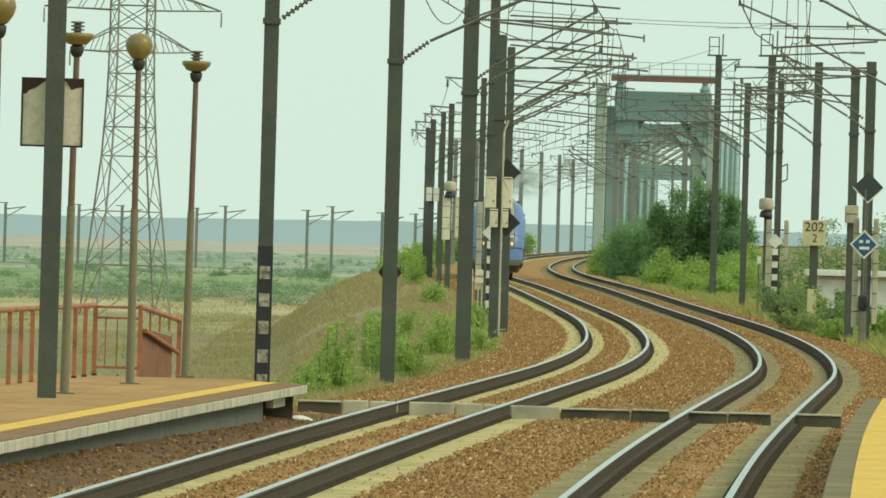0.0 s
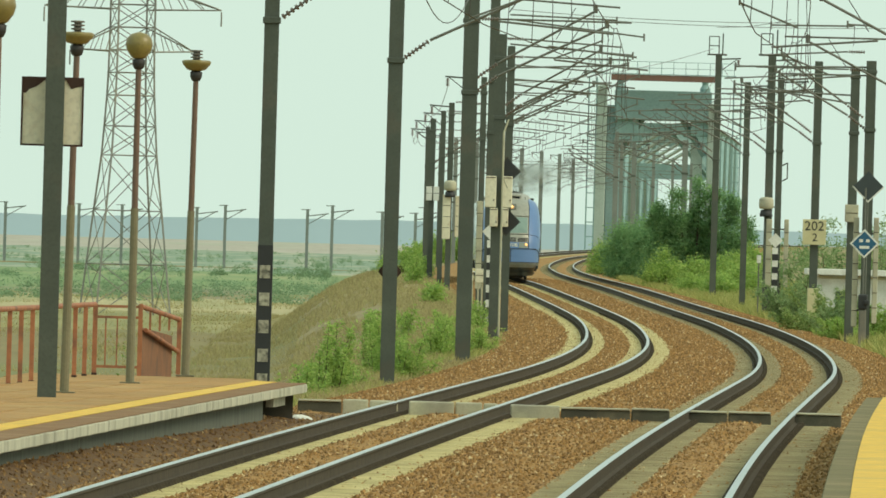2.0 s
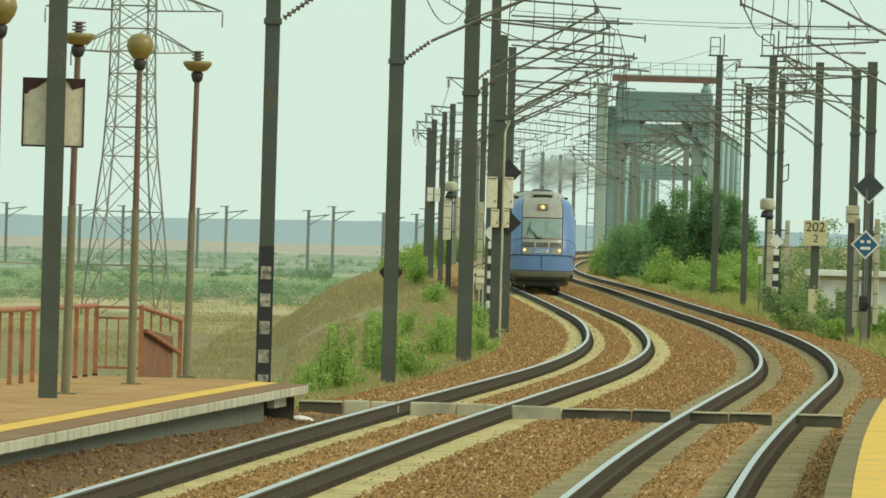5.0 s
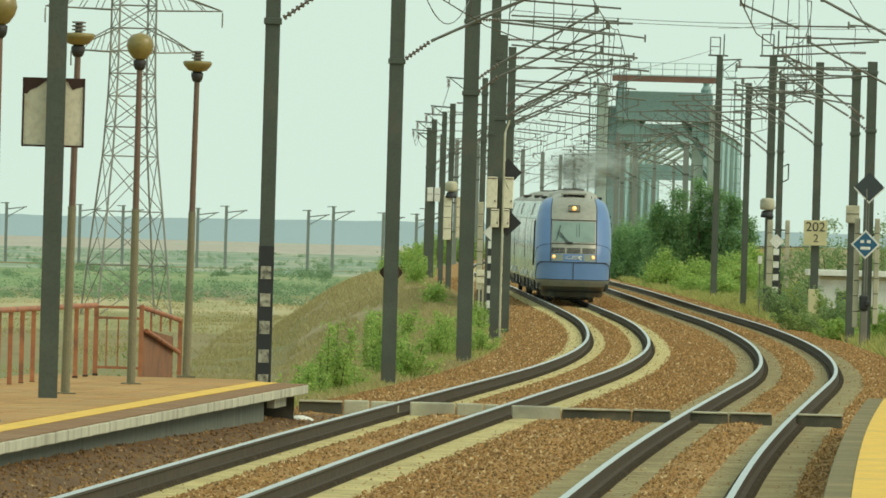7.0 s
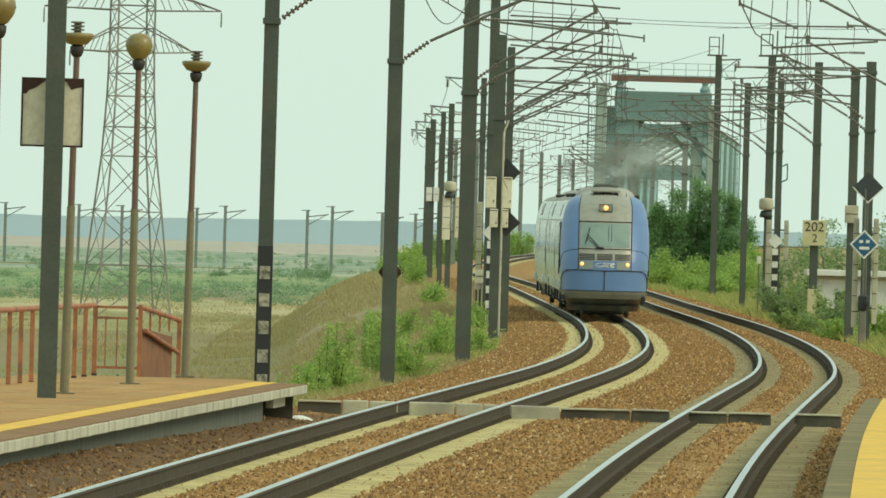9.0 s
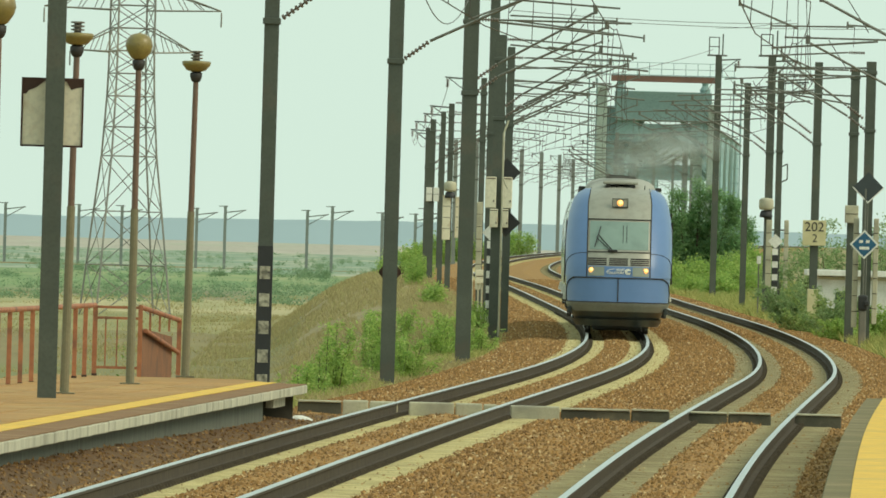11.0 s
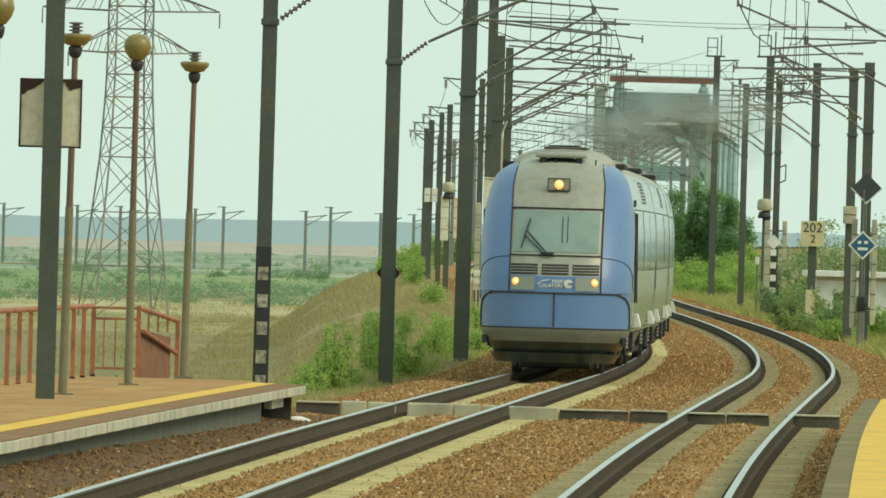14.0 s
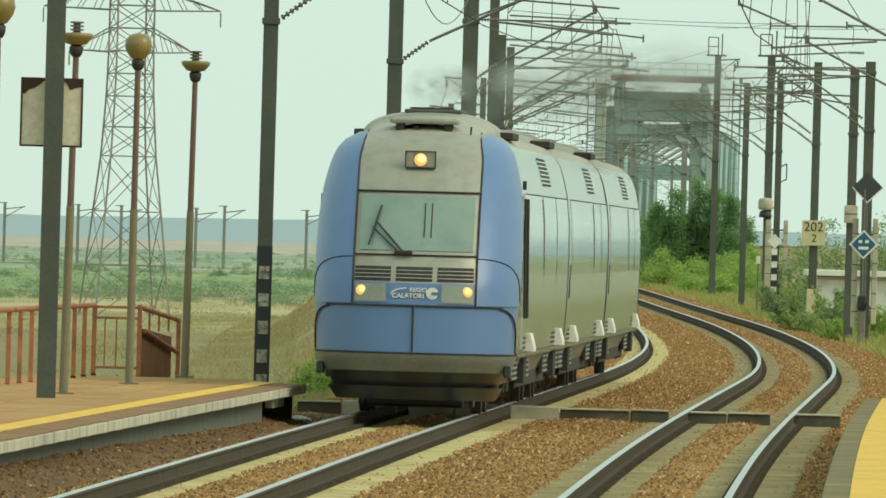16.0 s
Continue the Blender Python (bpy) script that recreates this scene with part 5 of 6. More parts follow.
part("housing", box(0, 0, .68, .26, .3, .42, .05), M_BLACK, pm)
part("hood", box(.1, -.16, .8, .14, .16, .14, .03), M_BLACK, pm)


# ---- platform lamps ----
def lamp(x, y, broken, label, h=4.22, lean=0.):
    r = thing("platform_lamp", x, y, float(plat_z(y)) - .01, label, "lamp post", "platform lamps")
    r.matrix_basis = pose(x, y, float(plat_z(y)) - .01, 0, lean, 0)
    part("post", rod((0, 0, 0), (.0, 0, h - .08), 0.048, 12, r2=.037), M_LAMPPOST, r, "red-brown and grey painted tube")
    part("sleeve", rod((0, 0, 0), (0, 0, 2.3), .056, 12, r2=.05), M_LAMPGREY, r, "olive-grey painted lower sleeve")
    part("base_plate", box(0, 0, 0, .26, .26, .025, .005), M_LAMPGREY, r)
    part("collar", lathe([(.05, 0), (.065, .02), (.08, .06), (.085, .12), (.06, .14)], 14, at=(0, 0, h - .1)), M_CAP, r, "black collar", True)
    if broken:
        part("bowl", lathe([(.06, 0), (.13, .02), (.19, .09), (.205, .13), (.18, .15), (.10, .10)], 18, at=(0, 0, h + .04)), M_GLOBE, r, "remaining lower half of a yellowed globe", True)
        part("lamp_core", lathe([p for i in range(6) for p in ((.045, i * .045), (.085, i * .045 + .005), (.085, i * .045 + .022), (.045, i * .045 + .027))], 12, at=(0, 0, h + .08)), M_LAMPCORE, r, "ribbed lamp holder")
    else:
        part("globe", lathe([(.05, 0), (.10, .03), (.155, .11), (.18, .19), (.165, .27), (.11, .33), (.01, .36)], 20, at=(0, 0, h + .03)), M_GLOBE, r, "yellowed plastic globe", True)
    return r


lamp(-4.57, 190.2, True, "slim platform lamp leaning a little, with a broken yellow globe", lean=.55)
lamp(-4.05, 204.2, False, "slim platform lamp with a whole yellow globe")
lamp(-3.525, 216.2, True, "slim platform lamp with a broken yellow globe", 4.2, lean=.5)
lamp(-4.665, 161.5, False, "slim platform lamp with a whole yellow globe", 4.08)


# ---- railing and stair guard at the end of the platform ----
def railing():
    """Railing along the platform's back and the guard at the head of the steps."""
    r = tagged(new("platform_railing"), "rust-red steel railing along the back of the platform", "railing")
    line = lambda y: -4.81 + (y - 216.9) * .04
    ys = np.arange(164.2, 217.2, 2.2)
    for y in ys:
        part("baluster", box(line(y), y, .28, .058, .058, .98), M_RUSTRED, r)
        part("foot", box(line(y), y, .28, .072, .072, .05), M_RUSTDARK, r)
    part("top_rail", rod((line(161), 161, 1.28), (line(216.9), 216.9, 1.28), .036, 8), M_RUSTRED, r)
    g = tagged(new("stair_guard"), "rust-red railing and sheet guard at the head of the steps", "railing")
    for x in (-4.81, -4.18):
        part("post", box(x, 217, .28, .062, .062, 1.0), M_RUSTRED, g)
    for z in (1.24, 1.09, .40):
        part("rail", box(-4.5, 217, z, .62, .04, .036), M_RUSTRED, g)
    for x in (-4.66, -4.5, -4.34):
        part("bar", box(x, 217, .42, .02, .02, .7), M_RUSTRED, g)
    # sloping flight beyond
    part("hand_rail", rod((-4.18, 217, 1.27), (-3.72, 221.4, 1.08), .036, 8), M_RUSTRED, g)
    part("hand_rail", rod((-4.11, 217.3, .94), (-3.72, 221.4, .62), .032, 8), M_RUSTRED, g)
    for u in (0, .25, .5, .75):
        part("bar", box(-4.18 + .46 * u, 217 + 4.4 * u, .92, .03, .03, .36 - .16 * u), M_RUSTRED, g)
    part("post", box(-3.71, 221.4, -.6, .062, .062, 1.7), M_RUSTRED, g)
    bm = bmesh.new()
    q = [(-4.18, 217.1, -.5), (-3.80, 221, -.5), (-3.80, 221, .84), (-4.18, 217.1, .98)]
    a_, b_ = [bm.verts.new(v_) for v_ in q], [bm.verts.new((v_[0] - .03, v_[1] + .01, v_[2])) for v_ in q]
    bm.faces.new(a_), bm.faces.new(b_[::-1])
    for i in range(4):
        bm.faces.new((a_[i], a_[(i + 1) % 4], b_[(i + 1) % 4], b_[i]))
    part("sheet_panel", bm, M_RUSTSHEET, g, "brown rusty sheet panel")
    for i in range(4):
        part("step", box(-4.75, 217.4 + .3 * i, .12 - .18 * i, 1.0, .3, .16, .01), M_CONC, g, "concrete step")


railing()
pe = tagged(new("platform_ramp"), "brown paved end of the platform with a concrete kerb", "platform")
bm = bmesh.new()
q = [(-5.9, 211), (-1.97, 211), (-2.7, 217.2), (-5.7, 217.2)]
# lower slab in the same painted recess shade, paving above
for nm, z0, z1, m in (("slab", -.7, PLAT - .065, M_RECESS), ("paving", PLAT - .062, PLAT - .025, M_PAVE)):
    bm = bmesh.new()
    a_, b_ = [bm.verts.new((x, y, z1)) for x, y in q], [bm.verts.new((x, y, z0)) for x, y in q]
    bm.faces.new(a_), bm.faces.new(b_[::-1])
    for i in range(4):
        bm.faces.new((a_[i], a_[(i + 1) % 4], b_[(i + 1) % 4], b_[i]))
    part(nm, bm, m, pe)
rock = thing("rubble_stone", -1.86, 212.6, -.21, "pale lump of rubble lying in the ballast", "stone", "rubble")
bm = bmesh.new()
bmesh.ops.create_icosphere(bm, subdivisions=2, radius=.13, matrix=Matrix.Diagonal((1.5, .8, .7, 1)))
for v_ in bm.verts:
    v_.co *= 1 + .35 * noise.noise(v_.co * 9)
part("lump", bm, M_WHITE, rock)


# ---- lattice pylon in the fields ----
def pylon(x, y, z, rz, label):
    r = thing("power_pylon", x, y, z, label, "power pylon", rz=rz)
    sec = [(0, 2.35), (3.2, 2.05), (6.5, 1.75), (9.9, 1.42), (11.7, 1.32), (13.6, 1.22), (15.0, 1.18), (16.4, 1.16), (17.8, 1.15), (19.2, 1.15), (21, 1.1), (24, .7), (27, .15)]
    cor = [(-1, -1), (1, -1), (1, 1), (-1, 1)]
    for sx, sy_ in cor:
        bm, old = bmesh.new(), None
        for za, wa in sec:
            ring = [bm.verts.new((sx * wa + dx, sy_ * wa + dy, za)) for dx, dy in ((-.05, -.05), (.05, -.05), (.05, .05), (-.05, .05))]
            if old:
                for i in range(4):
                    bm.faces.new((old[i], old[(i + 1) % 4], ring[(i + 1) % 4], ring[i]))
            old = ring
        part("leg", bm, M_PYLON, r, "angle-steel leg")
    for (za, wa), (zb, wb) in zip(sec, sec[1:]):
        for i in range(4):
            p, q = cor[i], cor[(i + 1) % 4]
            bm = bmesh.new()
            rod((p[0] * wa, p[1] * wa, za), (q[0] * wb, q[1] * wb, zb), .03, 4, bm)
            rod((q[0] * wa, q[1] * wa, za), (p[0] * wb, p[1] * wb, zb), .03, 4, bm)
            rod((p[0] * wb, p[1] * wb, zb), (q[0] * wb, q[1] * wb, zb), .035, 4, bm)
            part("cross_brace", bm, M_PYLON, r)
    for za, ln in ((16.3, 3.9), (18.9, 5.6), (22.5, 4.2)):
        for sd in (-1, 1):
            arm = bmesh.new()
            for s2 in (-1, 1):
                rod((sd * 1.15, s2 * 1.15, za), (sd * ln, 0, za + .1), .045, 4, arm)
                rod((sd * 1.15, s2 * 1.15, za + 1.5), (sd * ln, 0, za + .1), .045, 4, arm)
                for u in (.25, .5, .75):
                    rod((sd * (1.15 + (ln - 1.15) * u), s2 * 1.15 * (1 - u), za + .1 * u), (sd * (1.15 + (ln - 1.15) * (u - .12)), s2 * 1.15 * (1.12 - u), za + 1.5 * (1.12 - u)), .028, 4, arm)
            a_ = part("cross_arm", arm, M_PYLON, r, "pointed lattice cross arm")
            part("insulator", rod((sd * ln, 0, za - .9), (sd * ln, 0, za), .05, 6), M_PYLON, a_)
    return r


pylon(-19.5, 961, -3.1, 14, "tall grey lattice power pylon standing in dry fields")


# ---- masts of the other line far across the fields ----
def far_mast(x, y, h, sd):
    r = thing("far_mast", x, y, -3.2, "thin distant catenary mast out in the fields", "catenary mast", "far catenary masts")
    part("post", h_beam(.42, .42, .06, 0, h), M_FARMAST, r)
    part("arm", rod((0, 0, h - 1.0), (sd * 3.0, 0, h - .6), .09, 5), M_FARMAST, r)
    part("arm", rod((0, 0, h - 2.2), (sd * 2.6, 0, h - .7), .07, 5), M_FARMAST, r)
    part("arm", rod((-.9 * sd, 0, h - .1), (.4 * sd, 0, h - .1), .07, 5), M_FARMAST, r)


for x, y, h, sd in ((-64, 2277, 8.3, 1), (-53, 2265.5, 8.3, 1), (-46.5, 2254, 8.3, 1), (-35.5, 2242.5, 8.2, 1), (-31.2, 2226.4, 8.6, 1), (-19.4, 2219.5, 8.3, 1), (-15.7, 2196.5, 8.9, 1), (-8.6, 2185, 8.2, 1), (-4.0, 2208, 8.2, 1), (-2.7, 2196.5, 9.0, 1)):
    far_mast(x, y, h + .6, sd)
fl = tagged(new("far_rail_bank"), "low dark line of a far railway bank", "embankment", kind="structure")
part("bank", box(-40, 2265, -3.6, 110, 4, .62, .1), M_GROUND, fl)


# ---- bridge portal and trusses ----
def bridge():
    y0 = 1610
    po = thing("bridge_portal", 0, y0, 1.2, "tall pale concrete portal at the mouth of the railway bridge", "bridge")
    part("pillar", box(15.95, 0, -3, 1.15, 3.0, 20.2, .1), M_PORTAL, po, "pale concrete pillar")
    part("pillar", box(17.25, .6, -3, 1.4, 2.4, 18.2, .1), M_BRIDGE2, po, "grey-green steel pillar")
    part("pillar", box(27.6, 0, -3, 1.3, 3.0, 18.6, .1), M_PORTAL, po, "pale concrete pillar")
    part("pillar", box(25.9, 1.5, -3, 1.2, 2.0, 14.6, .1), M_PORTAL, po, "pale concrete pillar")
    part("lintel", box(22.3, 0, 13.7, 10.0, 2.6, 3.1, .1), M_BRIDGE2, po, "grey-blue portal beam")
    for sd in (-1, 1):
        part("gusset", rod((22.3 + sd * 4.4, .5, 10.2), (22.3 + sd * 1.6, .5, 14.6), .32, 4), M_BRIDGE2, po, "slanting corner brace")
    part("haunch", box(18.6, .2, 11.4, 2.5, 2.0, 2.5, .1), M_BRIDGE, po)
    part("haunch", box(26.2, .2, 12.2, 2.0, 2.0, 1.8, .1), M_BRIDGE, po)
    for x in (17.9, 26.6):
        part("bearing", lathe([(.5, 0), (.55, .4), (.3, .8), (.42, 1.3)], 10, at=(x, 0, 16.7)), M_BRIDGE, po)
    ga = thing("inspection_gantry", 0, y0 - 3, 1.2, "rust-red inspection gantry with thin railing over the bridge portal", "gantry")
    part("beam", box(22.3, 0, 17.75, 10.9, .8, .62, .05), M_BEAMRED, ga, "rusty red beam")
    part("walkway", box(22.0, 0, 18.4, 15.4, 1.0, .08), M_BRIDGE, ga)
    for x in np.arange(14.5, 29.6, 1.25):
        part("railing_post", box(x, -.45, 18.45, .06, .06, 1.3), M_BRIDGE, ga)
    for z in (19.05, 19.7):
        part("railing_bar", box(22, -.45, z, 15.2, .05, .05), M_BRIDGE, ga)
    for x in (14.6, 29.5):
        part("column", box(x, 0, -3, .14, .14, 21), M_BRIDGE, ga)
        part("column", box(x + .8, 0, -3, .14, .14, 21), M_BRIDGE, ga)
        for z in np.arange(0, 17, 1.5):
            part("rung", box(x + .4, 0, z, .8, .1, .1), M_BRIDGE, ga)
    tr = thing("bridge_truss", 0, y0, 1.2, "long grey-green steel truss spans of the bridge", "bridge")
    for k_, xo in ((0, 17.7), (1, 27.2)):
        for i in range(11):
            ya, xa = 6 + i * 24, xo + (6 + i * 24) * .03
            part("vertical", box(xa, ya, -2, .55, .55, 15.2), M_BRIDGE, tr)
            if i < 10:
                za, zb = (0, 13) if i % 2 else (13, 0)
                part("diagonal", rod((xa, ya, za), (xa + .7, ya + 24, zb), .33, 4), M_BRIDGE, tr)
                part("top_chord", rod((xa, ya, 13.2), (xa + .7, ya + 24, 13.2), .4, 4), M_BRIDGE, tr)
                part("bottom_chord", rod((xa, ya, -.6), (xa + .7, ya + 24, -.6), .5, 4), M_BRIDGE, tr)
    for i in range(11):
        ya = 6 + i * 24
        xa = 17.7 + ya * .03
        part("cross_beam", box(xa + 4.75, ya, 12.6 if i != 5 else 8.2, 9.5, .5, .9 if i != 5 else 1.7), M_BRIDGE, tr)
        if i % 2 == 0:
            part("sway_brace", rod((xa, ya, 9.8), (xa + 4.75, ya, 12.8), .2, 4), M_PORTAL, tr)
            part("sway_brace", rod((xa + 9.5, ya, 8.0), (xa + 5.5, ya, 12.8), .35, 4), M_BRIDGE, tr)


bridge()


# ---- hut ----
def hut():
    r = thing("trackside_hut", 14.7, 520, -.55, "small whitewashed hut with a flat pale roof among bushes", "hut")
    part("wall", box(0, 0, 0, 4.4, 3.2, 1.98, .02), M_WHITE, r, "whitewashed wall")
    part("roof", box(0, 0, 1.98, 5.2, 4.0, .2, .02), M_WHITE, r, "pale flat roof slab")
    wd = part("window", box(-1.44, -1.6, .75, .36, .06, .7, .01), M_TRAINGLASS, r, "small dark window")
    part("frame", box(-1.44, -1.63, .70, .46, .03, .05), M_SIGNWHITE, wd)
    # the eave's shadow is modelled as a grey strip on the wall
    part("eave_shadow_board", box(0, -1.62, 1.86, 4.4, .05, .1, .01), M_CONC, r, "grey strip for the shadow under the roof slab")


hut()

# ---- plants ----
def leaf_cloud(centres, spread, per, size, seed):
    """Small bent leaves scattered round the twig ends: vertices and faces."""
    g = np.random.default_rng(seed)
    c = np.repeat(np.asarray(centres, float), per, 0)
    n_ = len(c)
    c = c + g.normal(0, 1, (n_, 3)) * spread
    u = g.normal(0, 1, (n_, 3))
    u[:, 2] *= .6
    u /= np.linalg.norm(u, axis=1)[:, None]
    w = np.cross(u, g.normal(0, 1, (n_, 3)))
    w /= np.linalg.norm(w, axis=1)[:, None]
    s = size * g.uniform(.55, 1.3, (n_, 1))
    vs = np.stack([c - u * s, c + w * s * .42, c + u * s, c - w * s * .42], 1).reshape(-1, 3)
    return vs.tolist(), (np.arange(n_ * 4).reshape(-1, 4)).tolist()


def bush(name, x, y, rx, ry, h, clumps, per, size, material, label, category, seed, spread=None, z=None, lean=.0, low=.08):
    g = np.random.default_rng(seed)
    base = float(ground_height(np.array(x), np.array(y))) if z is None else z
    r = thing(name, x, y, base - .05, label, category, "bushes" if category == "bush" else "")
    pts = []
    while len(pts) < clumps:
        p = g.uniform(-1, 1, 3)
        q = (p[2] + 1) / 2
        rad = (.35 + .65 * math.sin(math.pi * min(1, q * .85 + .18))) * (1 + .35 * noise.noise((p[0] * 2 + seed, p[1] * 2, p[2] * 2)))
        if math.hypot(p[0], p[1]) < rad:
            pts.append((p[0] * rx + lean * q, p[1] * ry, h * (low + (1 - low) * q) * (1 + .12 * noise.noise((p[0] * 3, seed, p[1] * 3)))))
    trunk = bmesh.new()
    stems = 5
    for i in range(stems):
        a_ = i * 2 * math.pi / stems + g.uniform(0, 1)
        p0 = (.06 * math.cos(a_) * rx, .06 * math.sin(a_) * ry, 0)
        p1 = (.25 * rx * math.cos(a_), .25 * ry * math.sin(a_), h * .4)
        rod(p0, p1, .02 * h ** .6 + .005, 6, trunk, .012 * h ** .6)
        for p in pts[i::stems * 4]:
            rod(p1, p, .008 * h ** .6, 4, trunk, .003)
    part("trunk", trunk, M_BARK, r, "thin brown stems")
    vs, fs = leaf_cloud(pts, spread or .16 * h ** .5, per, size, seed)
    crown = mesh_object("crown", vs, fs, material, r, "dense uneven leaves")
    return r


def lobed_tree(x, y, lobes, label, seed):
    """A broad tree whose crown is several pointed, ragged lobes: offset, top, radius."""
    g = np.random.default_rng(seed)
    r = thing("tree", x, y, -.1, label, "tree")
    wood, pts = bmesh.new(), []
    for k_, (dx, top, rad) in enumerate(lobes):
        dy = g.uniform(-1.3, 1.3)
        rod((dx * .15, dy * .15, 0), (dx * .6, dy * .6, top * .4), .09, 7, wood, .06)
        rod((dx * .6, dy * .6, top * .4), (dx, dy, top * .92), .06, 6, wood, .015)
        for i in range(int(62 * rad)):
            u = g.random() ** .8
            wide = rad * (1.15 - .85 * u) * (1 + .4 * noise.noise((k_ * 3.1, u * 5, i * .05)))
            a_, q = g.uniform(0, 6.28), g.random() ** .4
            c = (dx + wide * q * math.cos(a_), dy + wide * q * math.sin(a_), top * (.1 + .9 * u))
            pts.append(c)
            if i % 5 == 0:
                rod((dx * .8, dy * .8, c[2] * .8), c, .018, 4, wood, .005)
    part("trunk", wood, M_BARK, r, "dark branching stems")
    vs, fs = leaf_cloud(pts, .19, 120, .075, seed)
    mesh_object("crown", vs, fs, M_LEAF, r, "dense ragged dark green crown")
    return r


lobed_tree(12.9, 800, ((-1.88, 4.64, 0.87), (-0.92, 5.07, 0.81), (0.18, 5.68, 0.7), (0.99, 5.18, 0.64), (1.86, 4.8, 0.75), (2.67, 3.61, 0.58), (-1.33, 3.12, 0.99), (0.58, 3.32, 1.22), (2.03, 2.78, 0.99), (-0.43, 3.87, 1.04)), "broad ragged dark green tree beside the tracks", 1)
bush("bush", 10.6, 874, 2.0, 2.4, 3.3, 130, 150, .085, M_LEAF, "leafy green bush at the trackside", "bush", 3, spread=.28, z=.1)
bush("bush", 12.0, 841.8, 1.8, 2.4, 3.9, 130, 150, .085, M_LEAF, "leafy green bush at the trackside", "bush", 33, spread=.28, z=.1)
bush("bush", 9.75, 908.5, 1.1, 2.0, 2.1, 70, 140, .08, M_LEAF_LIGHT, "pale green bush at the trackside", "bush", 4, spread=.25, z=.1)
for i, (x, y, rx, h) in enumerate(((10.9, 770.5, 1.0, 1.9), (12.0, 740.6, 1.1, 1.5), (12.9, 731.4, .9, 1.7), (14.2, 740.6, 1.1, 1.6), (11.3, 701.5, .8, 1.0), (12.2, 680.8, .7, .95), (13.4, 690, .9, 1.4), (15.2, 759, 1.2, 2.0))):
    bush("bush", x, y, rx, 1.2, h, 50, 110, .07, M_LEAF_LIGHT, "low light green scrub at the trackside", "bush", 20 + i, spread=.2)
def sapling(x, y, rx, h, stems, seed, label, material=M_LEAF_LIGHT, leaf=.036):
    """Upright leafy shoots of uneven height that fan out from one root."""
    g = np.random.default_rng(seed)
    base = float(ground_height(np.array(x), np.array(y)))
    r = thing("bush", x, y, base - .05, label, "bush", "bushes")
    wood, pts = bmesh.new(), []
    for i in range(stems):
        p0 = np.array([g.normal(0, rx * .35), g.normal(0, .2), 0])
        hh = h * g.uniform(.35, 1.1)
        p1 = p0 + np.array([g.normal(0, rx * .75), g.normal(0, .25), hh])
        rod(tuple(p0), tuple(p1), .012, 5, wood, .004)
        for u in np.linspace(.12, 1, max(5, int(hh / .075))):
            c = p0 + (p1 - p0) * u
            pts += [tuple(c + g.normal(0, .05 + .05 * (1 - u), 3)) for _ in range(3)]
    part("trunk", wood, M_BARK, r, "thin brown stems")
    vs, fs = leaf_cloud(pts, .035, 9, leaf, seed)
    mesh_object("crown", vs, fs, material, r, "loose fresh leaves along the shoots")
    return r


for i, (x, y, rx, h, m) in enumerate(((11.6, 515.2, .8, 1.3, M_LEAF_GREY), (12.4, 492.2, .9, 1.25, M_LEAF_DUSTY), (11.1, 473.8, .6, .8, M_LEAF_DUSTY), (12.0, 466.9, .7, 1.1, M_LEAF_GREY), (12.6, 455.4, .5, 1.0, M_LEAF_LIGHT), (11.5, 448.5, .45, .7, M_LEAF_LIGHT))):
    sapling(x, y, rx * .8, h * 1.15, 34, 40 + i, "dusty spiky green bush beside a mast", m, .042)
for i, (x, y, h) in enumerate(((13.6, 561.2, 3.9), (14.4, 565.8, 3.1), (12.8, 552, 3.0), (15.6, 556.6, 3.6), (16.4, 565.8, 3.2), (14.9, 547.4, 2.6), (12.9, 602.6, 3.1))):
    bush("bush", x, y, .75, .8, h, 44, 60, .065, M_LEAF_GREY, "thin upright grey-green bush with gaps", "bush", 60 + i, spread=.16)
for i, (x, y, rx, h) in enumerate(((-1.97, 274, .26, 1.25), (-2.32, 268, .2, .62), (-1.72, 284, .16, .75), (-1.02, 311, .3, 1.25), (-.62, 304, .24, .85), (-1.32, 318, .2, 1.3), (-.02, 364, .32, 1.0), (.36, 370, .28, 1.1), (.95, 378, .22, .8))):
    sapling(x, y, rx * 1.15, h, 15, 80 + i, "fresh light green sapling bush on the bank")
for i, (x, y, rx, h) in enumerate(((-4.0, 490.0, 0.16, 0.55), (-2.39, 529.0, 0.16, 0.9), (-1.05, 487.0, 0.2, 0.95), (1.19, 467.0, 0.2, 1.1), (0.16, 416.0, 0.22, 0.8), (-1.15, 670.0, 0.3, 0.9), (1.0, 502.0, 0.2, 0.8), (-1.77, 293.0, 0.12, 0.35), (-3.37, 429.0, 0.15, 0.4))):
    sapling(x, y, rx * 1.2, h, 11, 140 + i, "young light green shoots on the grassy bank")
bush("bush", -4.45, 219, .1, .1, 1.3, 12, 22, .03, M_LEAF_LIGHT, "thin green weed growing beside the stair guard", "bush", 160, spread=.06)
for i, (x, y, rx, h) in enumerate(((-1.9, 730, .5, 1.5), (-1.2, 668, .4, 1.2), (-2.7, 770, .5, 1.2), (-.3, 575, .35, .9), (-.9, 800, .4, 1.2))):
    bush("bush", x, y, rx, .8, h, 26, 40, .075, M_LEAF_LIGHT, "green scrub on top of the dry bank", "bush", 100 + i, spread=.14)
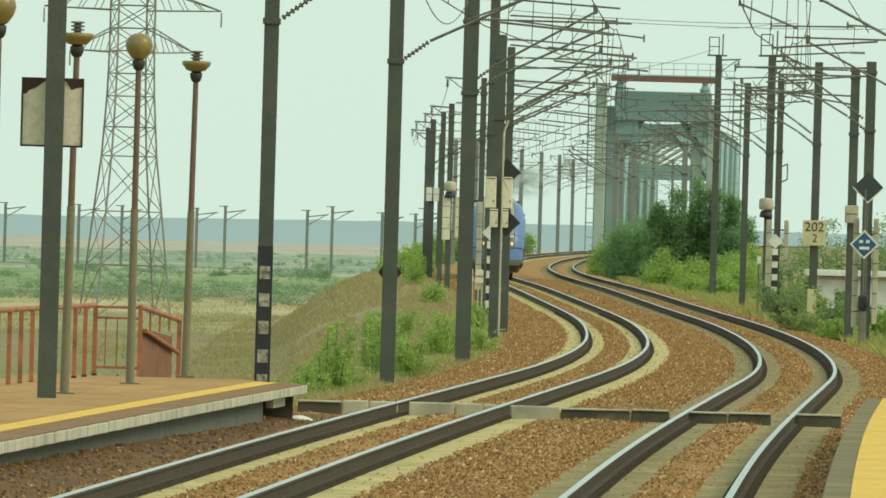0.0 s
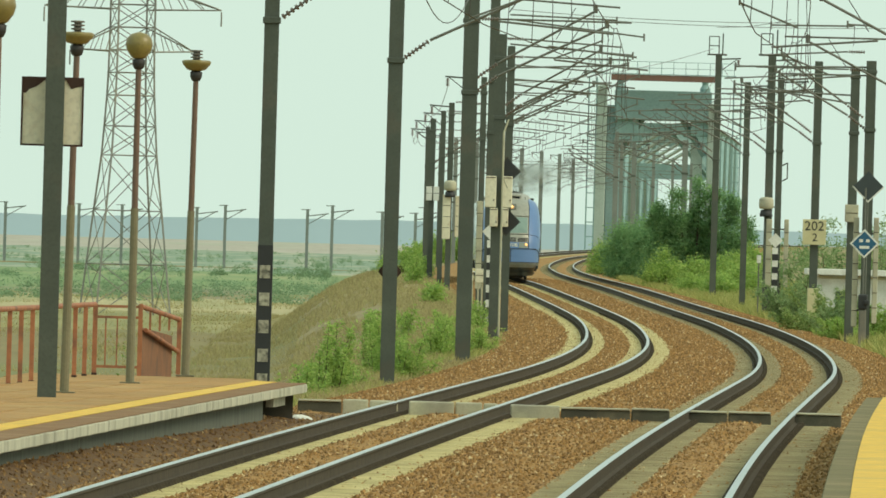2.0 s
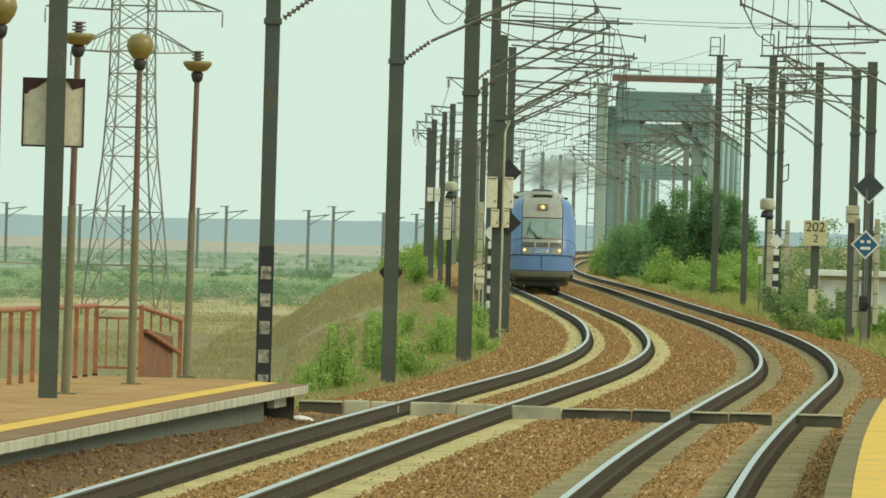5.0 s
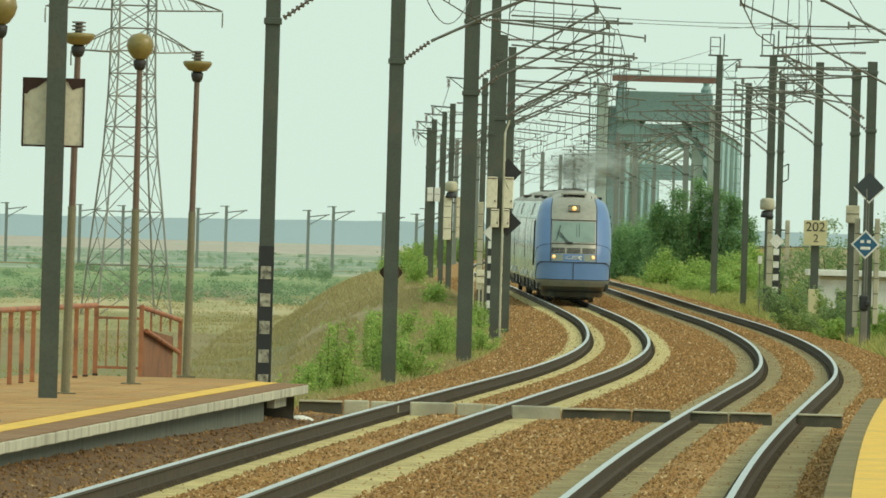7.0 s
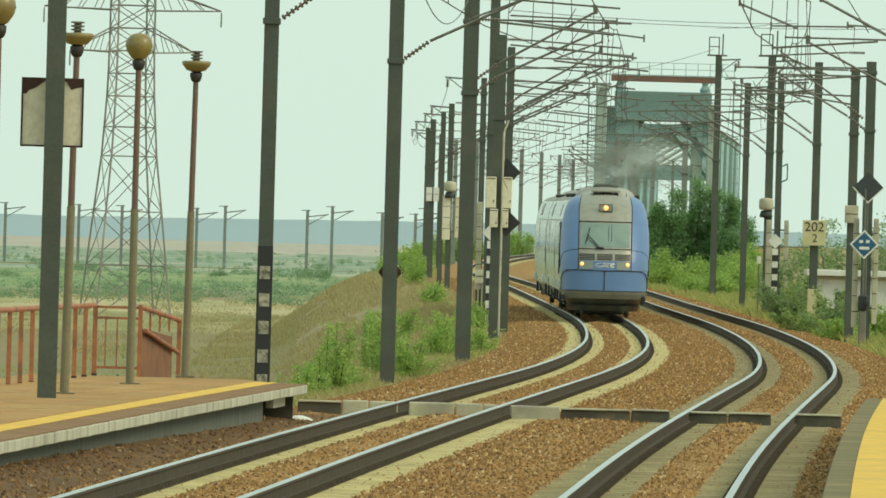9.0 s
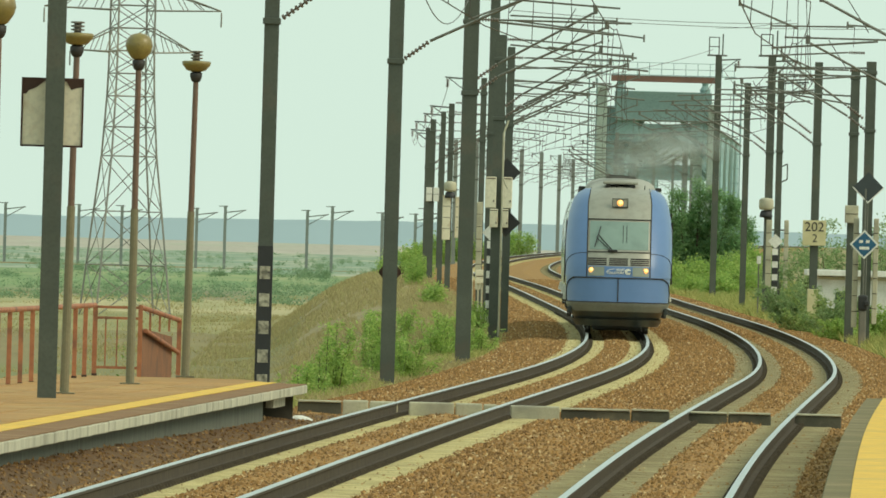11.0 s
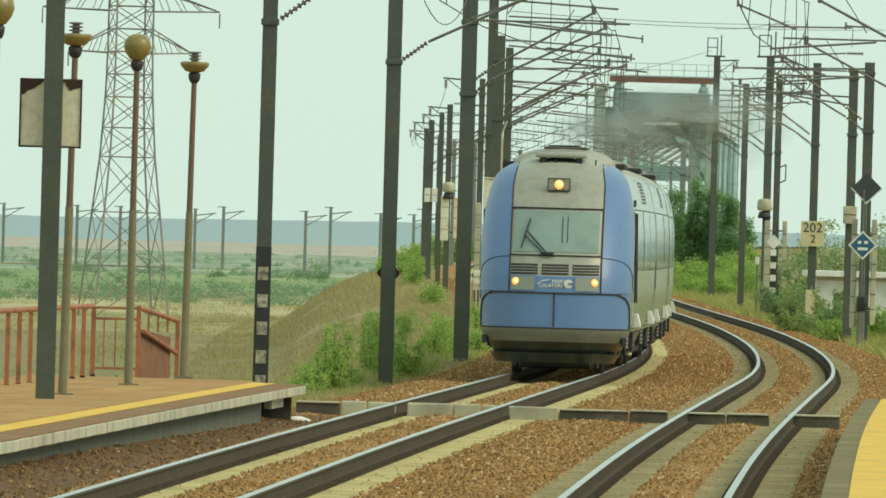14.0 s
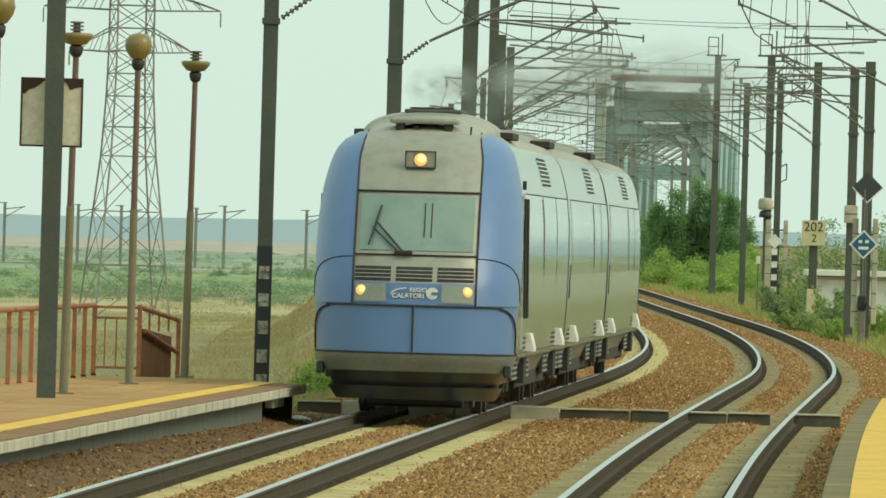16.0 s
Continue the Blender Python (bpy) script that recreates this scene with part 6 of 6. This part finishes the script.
for i, (x, y, rx, h) in enumerate(((4.5, 1081, 1.2, 2.0), (6.5, 1150, 1.2, 2.2), (7.6, 1161.5, 1.0, 1.6), (3.6, 1035, 1.0, 1.4), (11.5, 1288, 1.5, 2.0), (5.4, 1196, 1.2, 2.4))):
    bush("bush", x - 5.2, y, rx, 1.2, h, 40, 90, .1, M_LEAF_LIGHT, "green scrub along the far bend of the line", "bush", 120 + i, spread=.26)


# shrubs dotted over the plain
g = np.random.default_rng(9)
cs = []
for i in range(330):
    y = 1150 * (1 / (1 - .70 * g.random() ** 1.1))
    x = g.uniform(-.031, .0) * y
    if g.random() < .2:
        x = g.uniform(.026, .033) * y
    w = g.uniform(.25, 1.5) * (y / 1500) ** .5
    for j in range(9):
        cs.append((x + g.normal(0, w * .9), y + g.normal(0, w), -3.08 + abs(g.normal(0, .2)) * w))
# a wider thicket and a few lone bushes farther out
for x, y, w, h, k_ in ((-15.5, 1900, 1.5, 1.1, 60), (-17.6, 1920, .9, .8, 30), (-14.2, 1890, .8, .9, 26), (-27, 1880, .8, .8, 24), (-45, 1960, 2.0, .9, 50), (-50, 2000, 2.2, 1.0, 50), (-8, 1960, .9, .8, 24)):
    for j in range(k_):
        cs.append((x + g.normal(0, w * .7), y + g.normal(0, w), -3.0 + abs(g.normal(0, .55)) * h))
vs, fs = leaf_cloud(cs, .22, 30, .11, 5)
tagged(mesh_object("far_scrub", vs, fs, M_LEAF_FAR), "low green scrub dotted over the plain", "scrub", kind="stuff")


def grass(name, x, y, h, wide, material, label, seed):
    """Blades of grass, one bent triangle pair each."""
    g = np.random.default_rng(seed)
    n_ = len(x)
    z = ground_height(x, y) - .03
    a_ = g.uniform(0, 6.28, n_)
    hh = h * g.uniform(.4, 1.3, n_)
    lx, ly = g.normal(0, .35, n_) * hh, g.normal(0, .35, n_) * hh
    b = np.stack([x, y, z], -1)
    o = np.stack([np.cos(a_), np.sin(a_), np.zeros(n_)], -1) * wide
    mid = b + np.stack([lx * .35, ly * .35, hh * .6], -1)
    tip = b + np.stack([lx, ly, hh], -1)
    vs = np.stack([b - o, b + o, mid + o * .7, tip, mid - o * .7], 1).reshape(-1, 3)
    tagged(mesh_object(name, vs.tolist(), (np.arange(n_ * 5).reshape(-1, 5)).tolist(), material), label, "grass", kind="stuff")


g = np.random.default_rng(21)
n_ = 165000
y = 225 + 760 * g.random(n_) ** 1.4
e = 2.9 + 11 * g.random(n_) ** 1.3
patch = np.array([noise.noise((a_ * .5, b_ * .05, 0)) for a_, b_ in zip(e, y)])
keep = patch > -.3
grass("dry_grass", (XL(y) - e)[keep], y[keep], .23, .012, M_DRY, "dry straw-coloured grass on the bank", 1)
n_ = 46000
y = 228 + 250 * g.random(n_)
e = 2.35 + 2.6 * g.random(n_)
patch = np.array([noise.noise((a_ * .8, b_ * .11, 4)) for a_, b_ in zip(e, y)])
keep = (patch > -.02) | ((y > 360) & (y < 425) & (e < 3.8))
grass("green_grass", (XL(y) - e)[keep], y[keep], .24, .009, M_GRASS, "yellow-green grass along the ballast", 2)
n_ = 95000
y = 300 + 620 * g.random(n_)
e = 2.75 + 8 * g.random(n_) ** 1.7
grass("verge_grass", XR(y) + e, y, .44, .013, M_GRASS, "tall green and yellow verge grass", 3)

n_ = 60000
y = 560 + 760 * g.random(n_)
x = g.uniform(-.031, -.004, n_) * y
patch = np.array([noise.noise((a_ * .18, b_ * .012, 8)) + .5 * noise.noise((a_ * .6, b_ * .04, 2)) for a_, b_ in zip(x, y)])
keep = (g.random(n_) < np.clip(.3 + patch * 1.1, 0, 1)) & (XL(y) - x > 14)
grass("plain_grass", x[keep], y[keep], .17, .025, M_DRY, "sparse dry grass tufts on the plain", 4)


# ---- exhaust haze over the train, in drifting rigid puffs ----
smoke = tagged(new("exhaust_smoke"), "thin dark diesel exhaust haze drifting above the train", "smoke")
for x, y, z, w, ln, h in ((.05, -18, 4.38, .6, 5, .4), (.5, -3, 4.5, 1.1, 8, .52), (1.0, 18, 4.85, 1.6, 12, .9), (1.9, 46, 5.0, 2.2, 14, 1.15)):
    bm = bmesh.new()
    bmesh.ops.create_icosphere(bm, subdivisions=3, radius=1)
    for v_ in bm.verts:
        v_.co *= 1 + .22 * noise.noise(v_.co * 1.4 + Vector((y, 0, 0)))
    puff = part("puff", bm, M_SMOKE, smoke, smooth=True)
    puff.matrix_basis = Matrix.Translation((x, y, z)) @ Matrix.Diagonal((w, ln, h, 1))

# ---- sleepers ----
sleepers(track_left, XL, M_SLEEPER)
sleepers(track_right, XR, M_SLEEPER2)
fastenings(track_left, XL)
fastenings(track_right, XR)

motions()
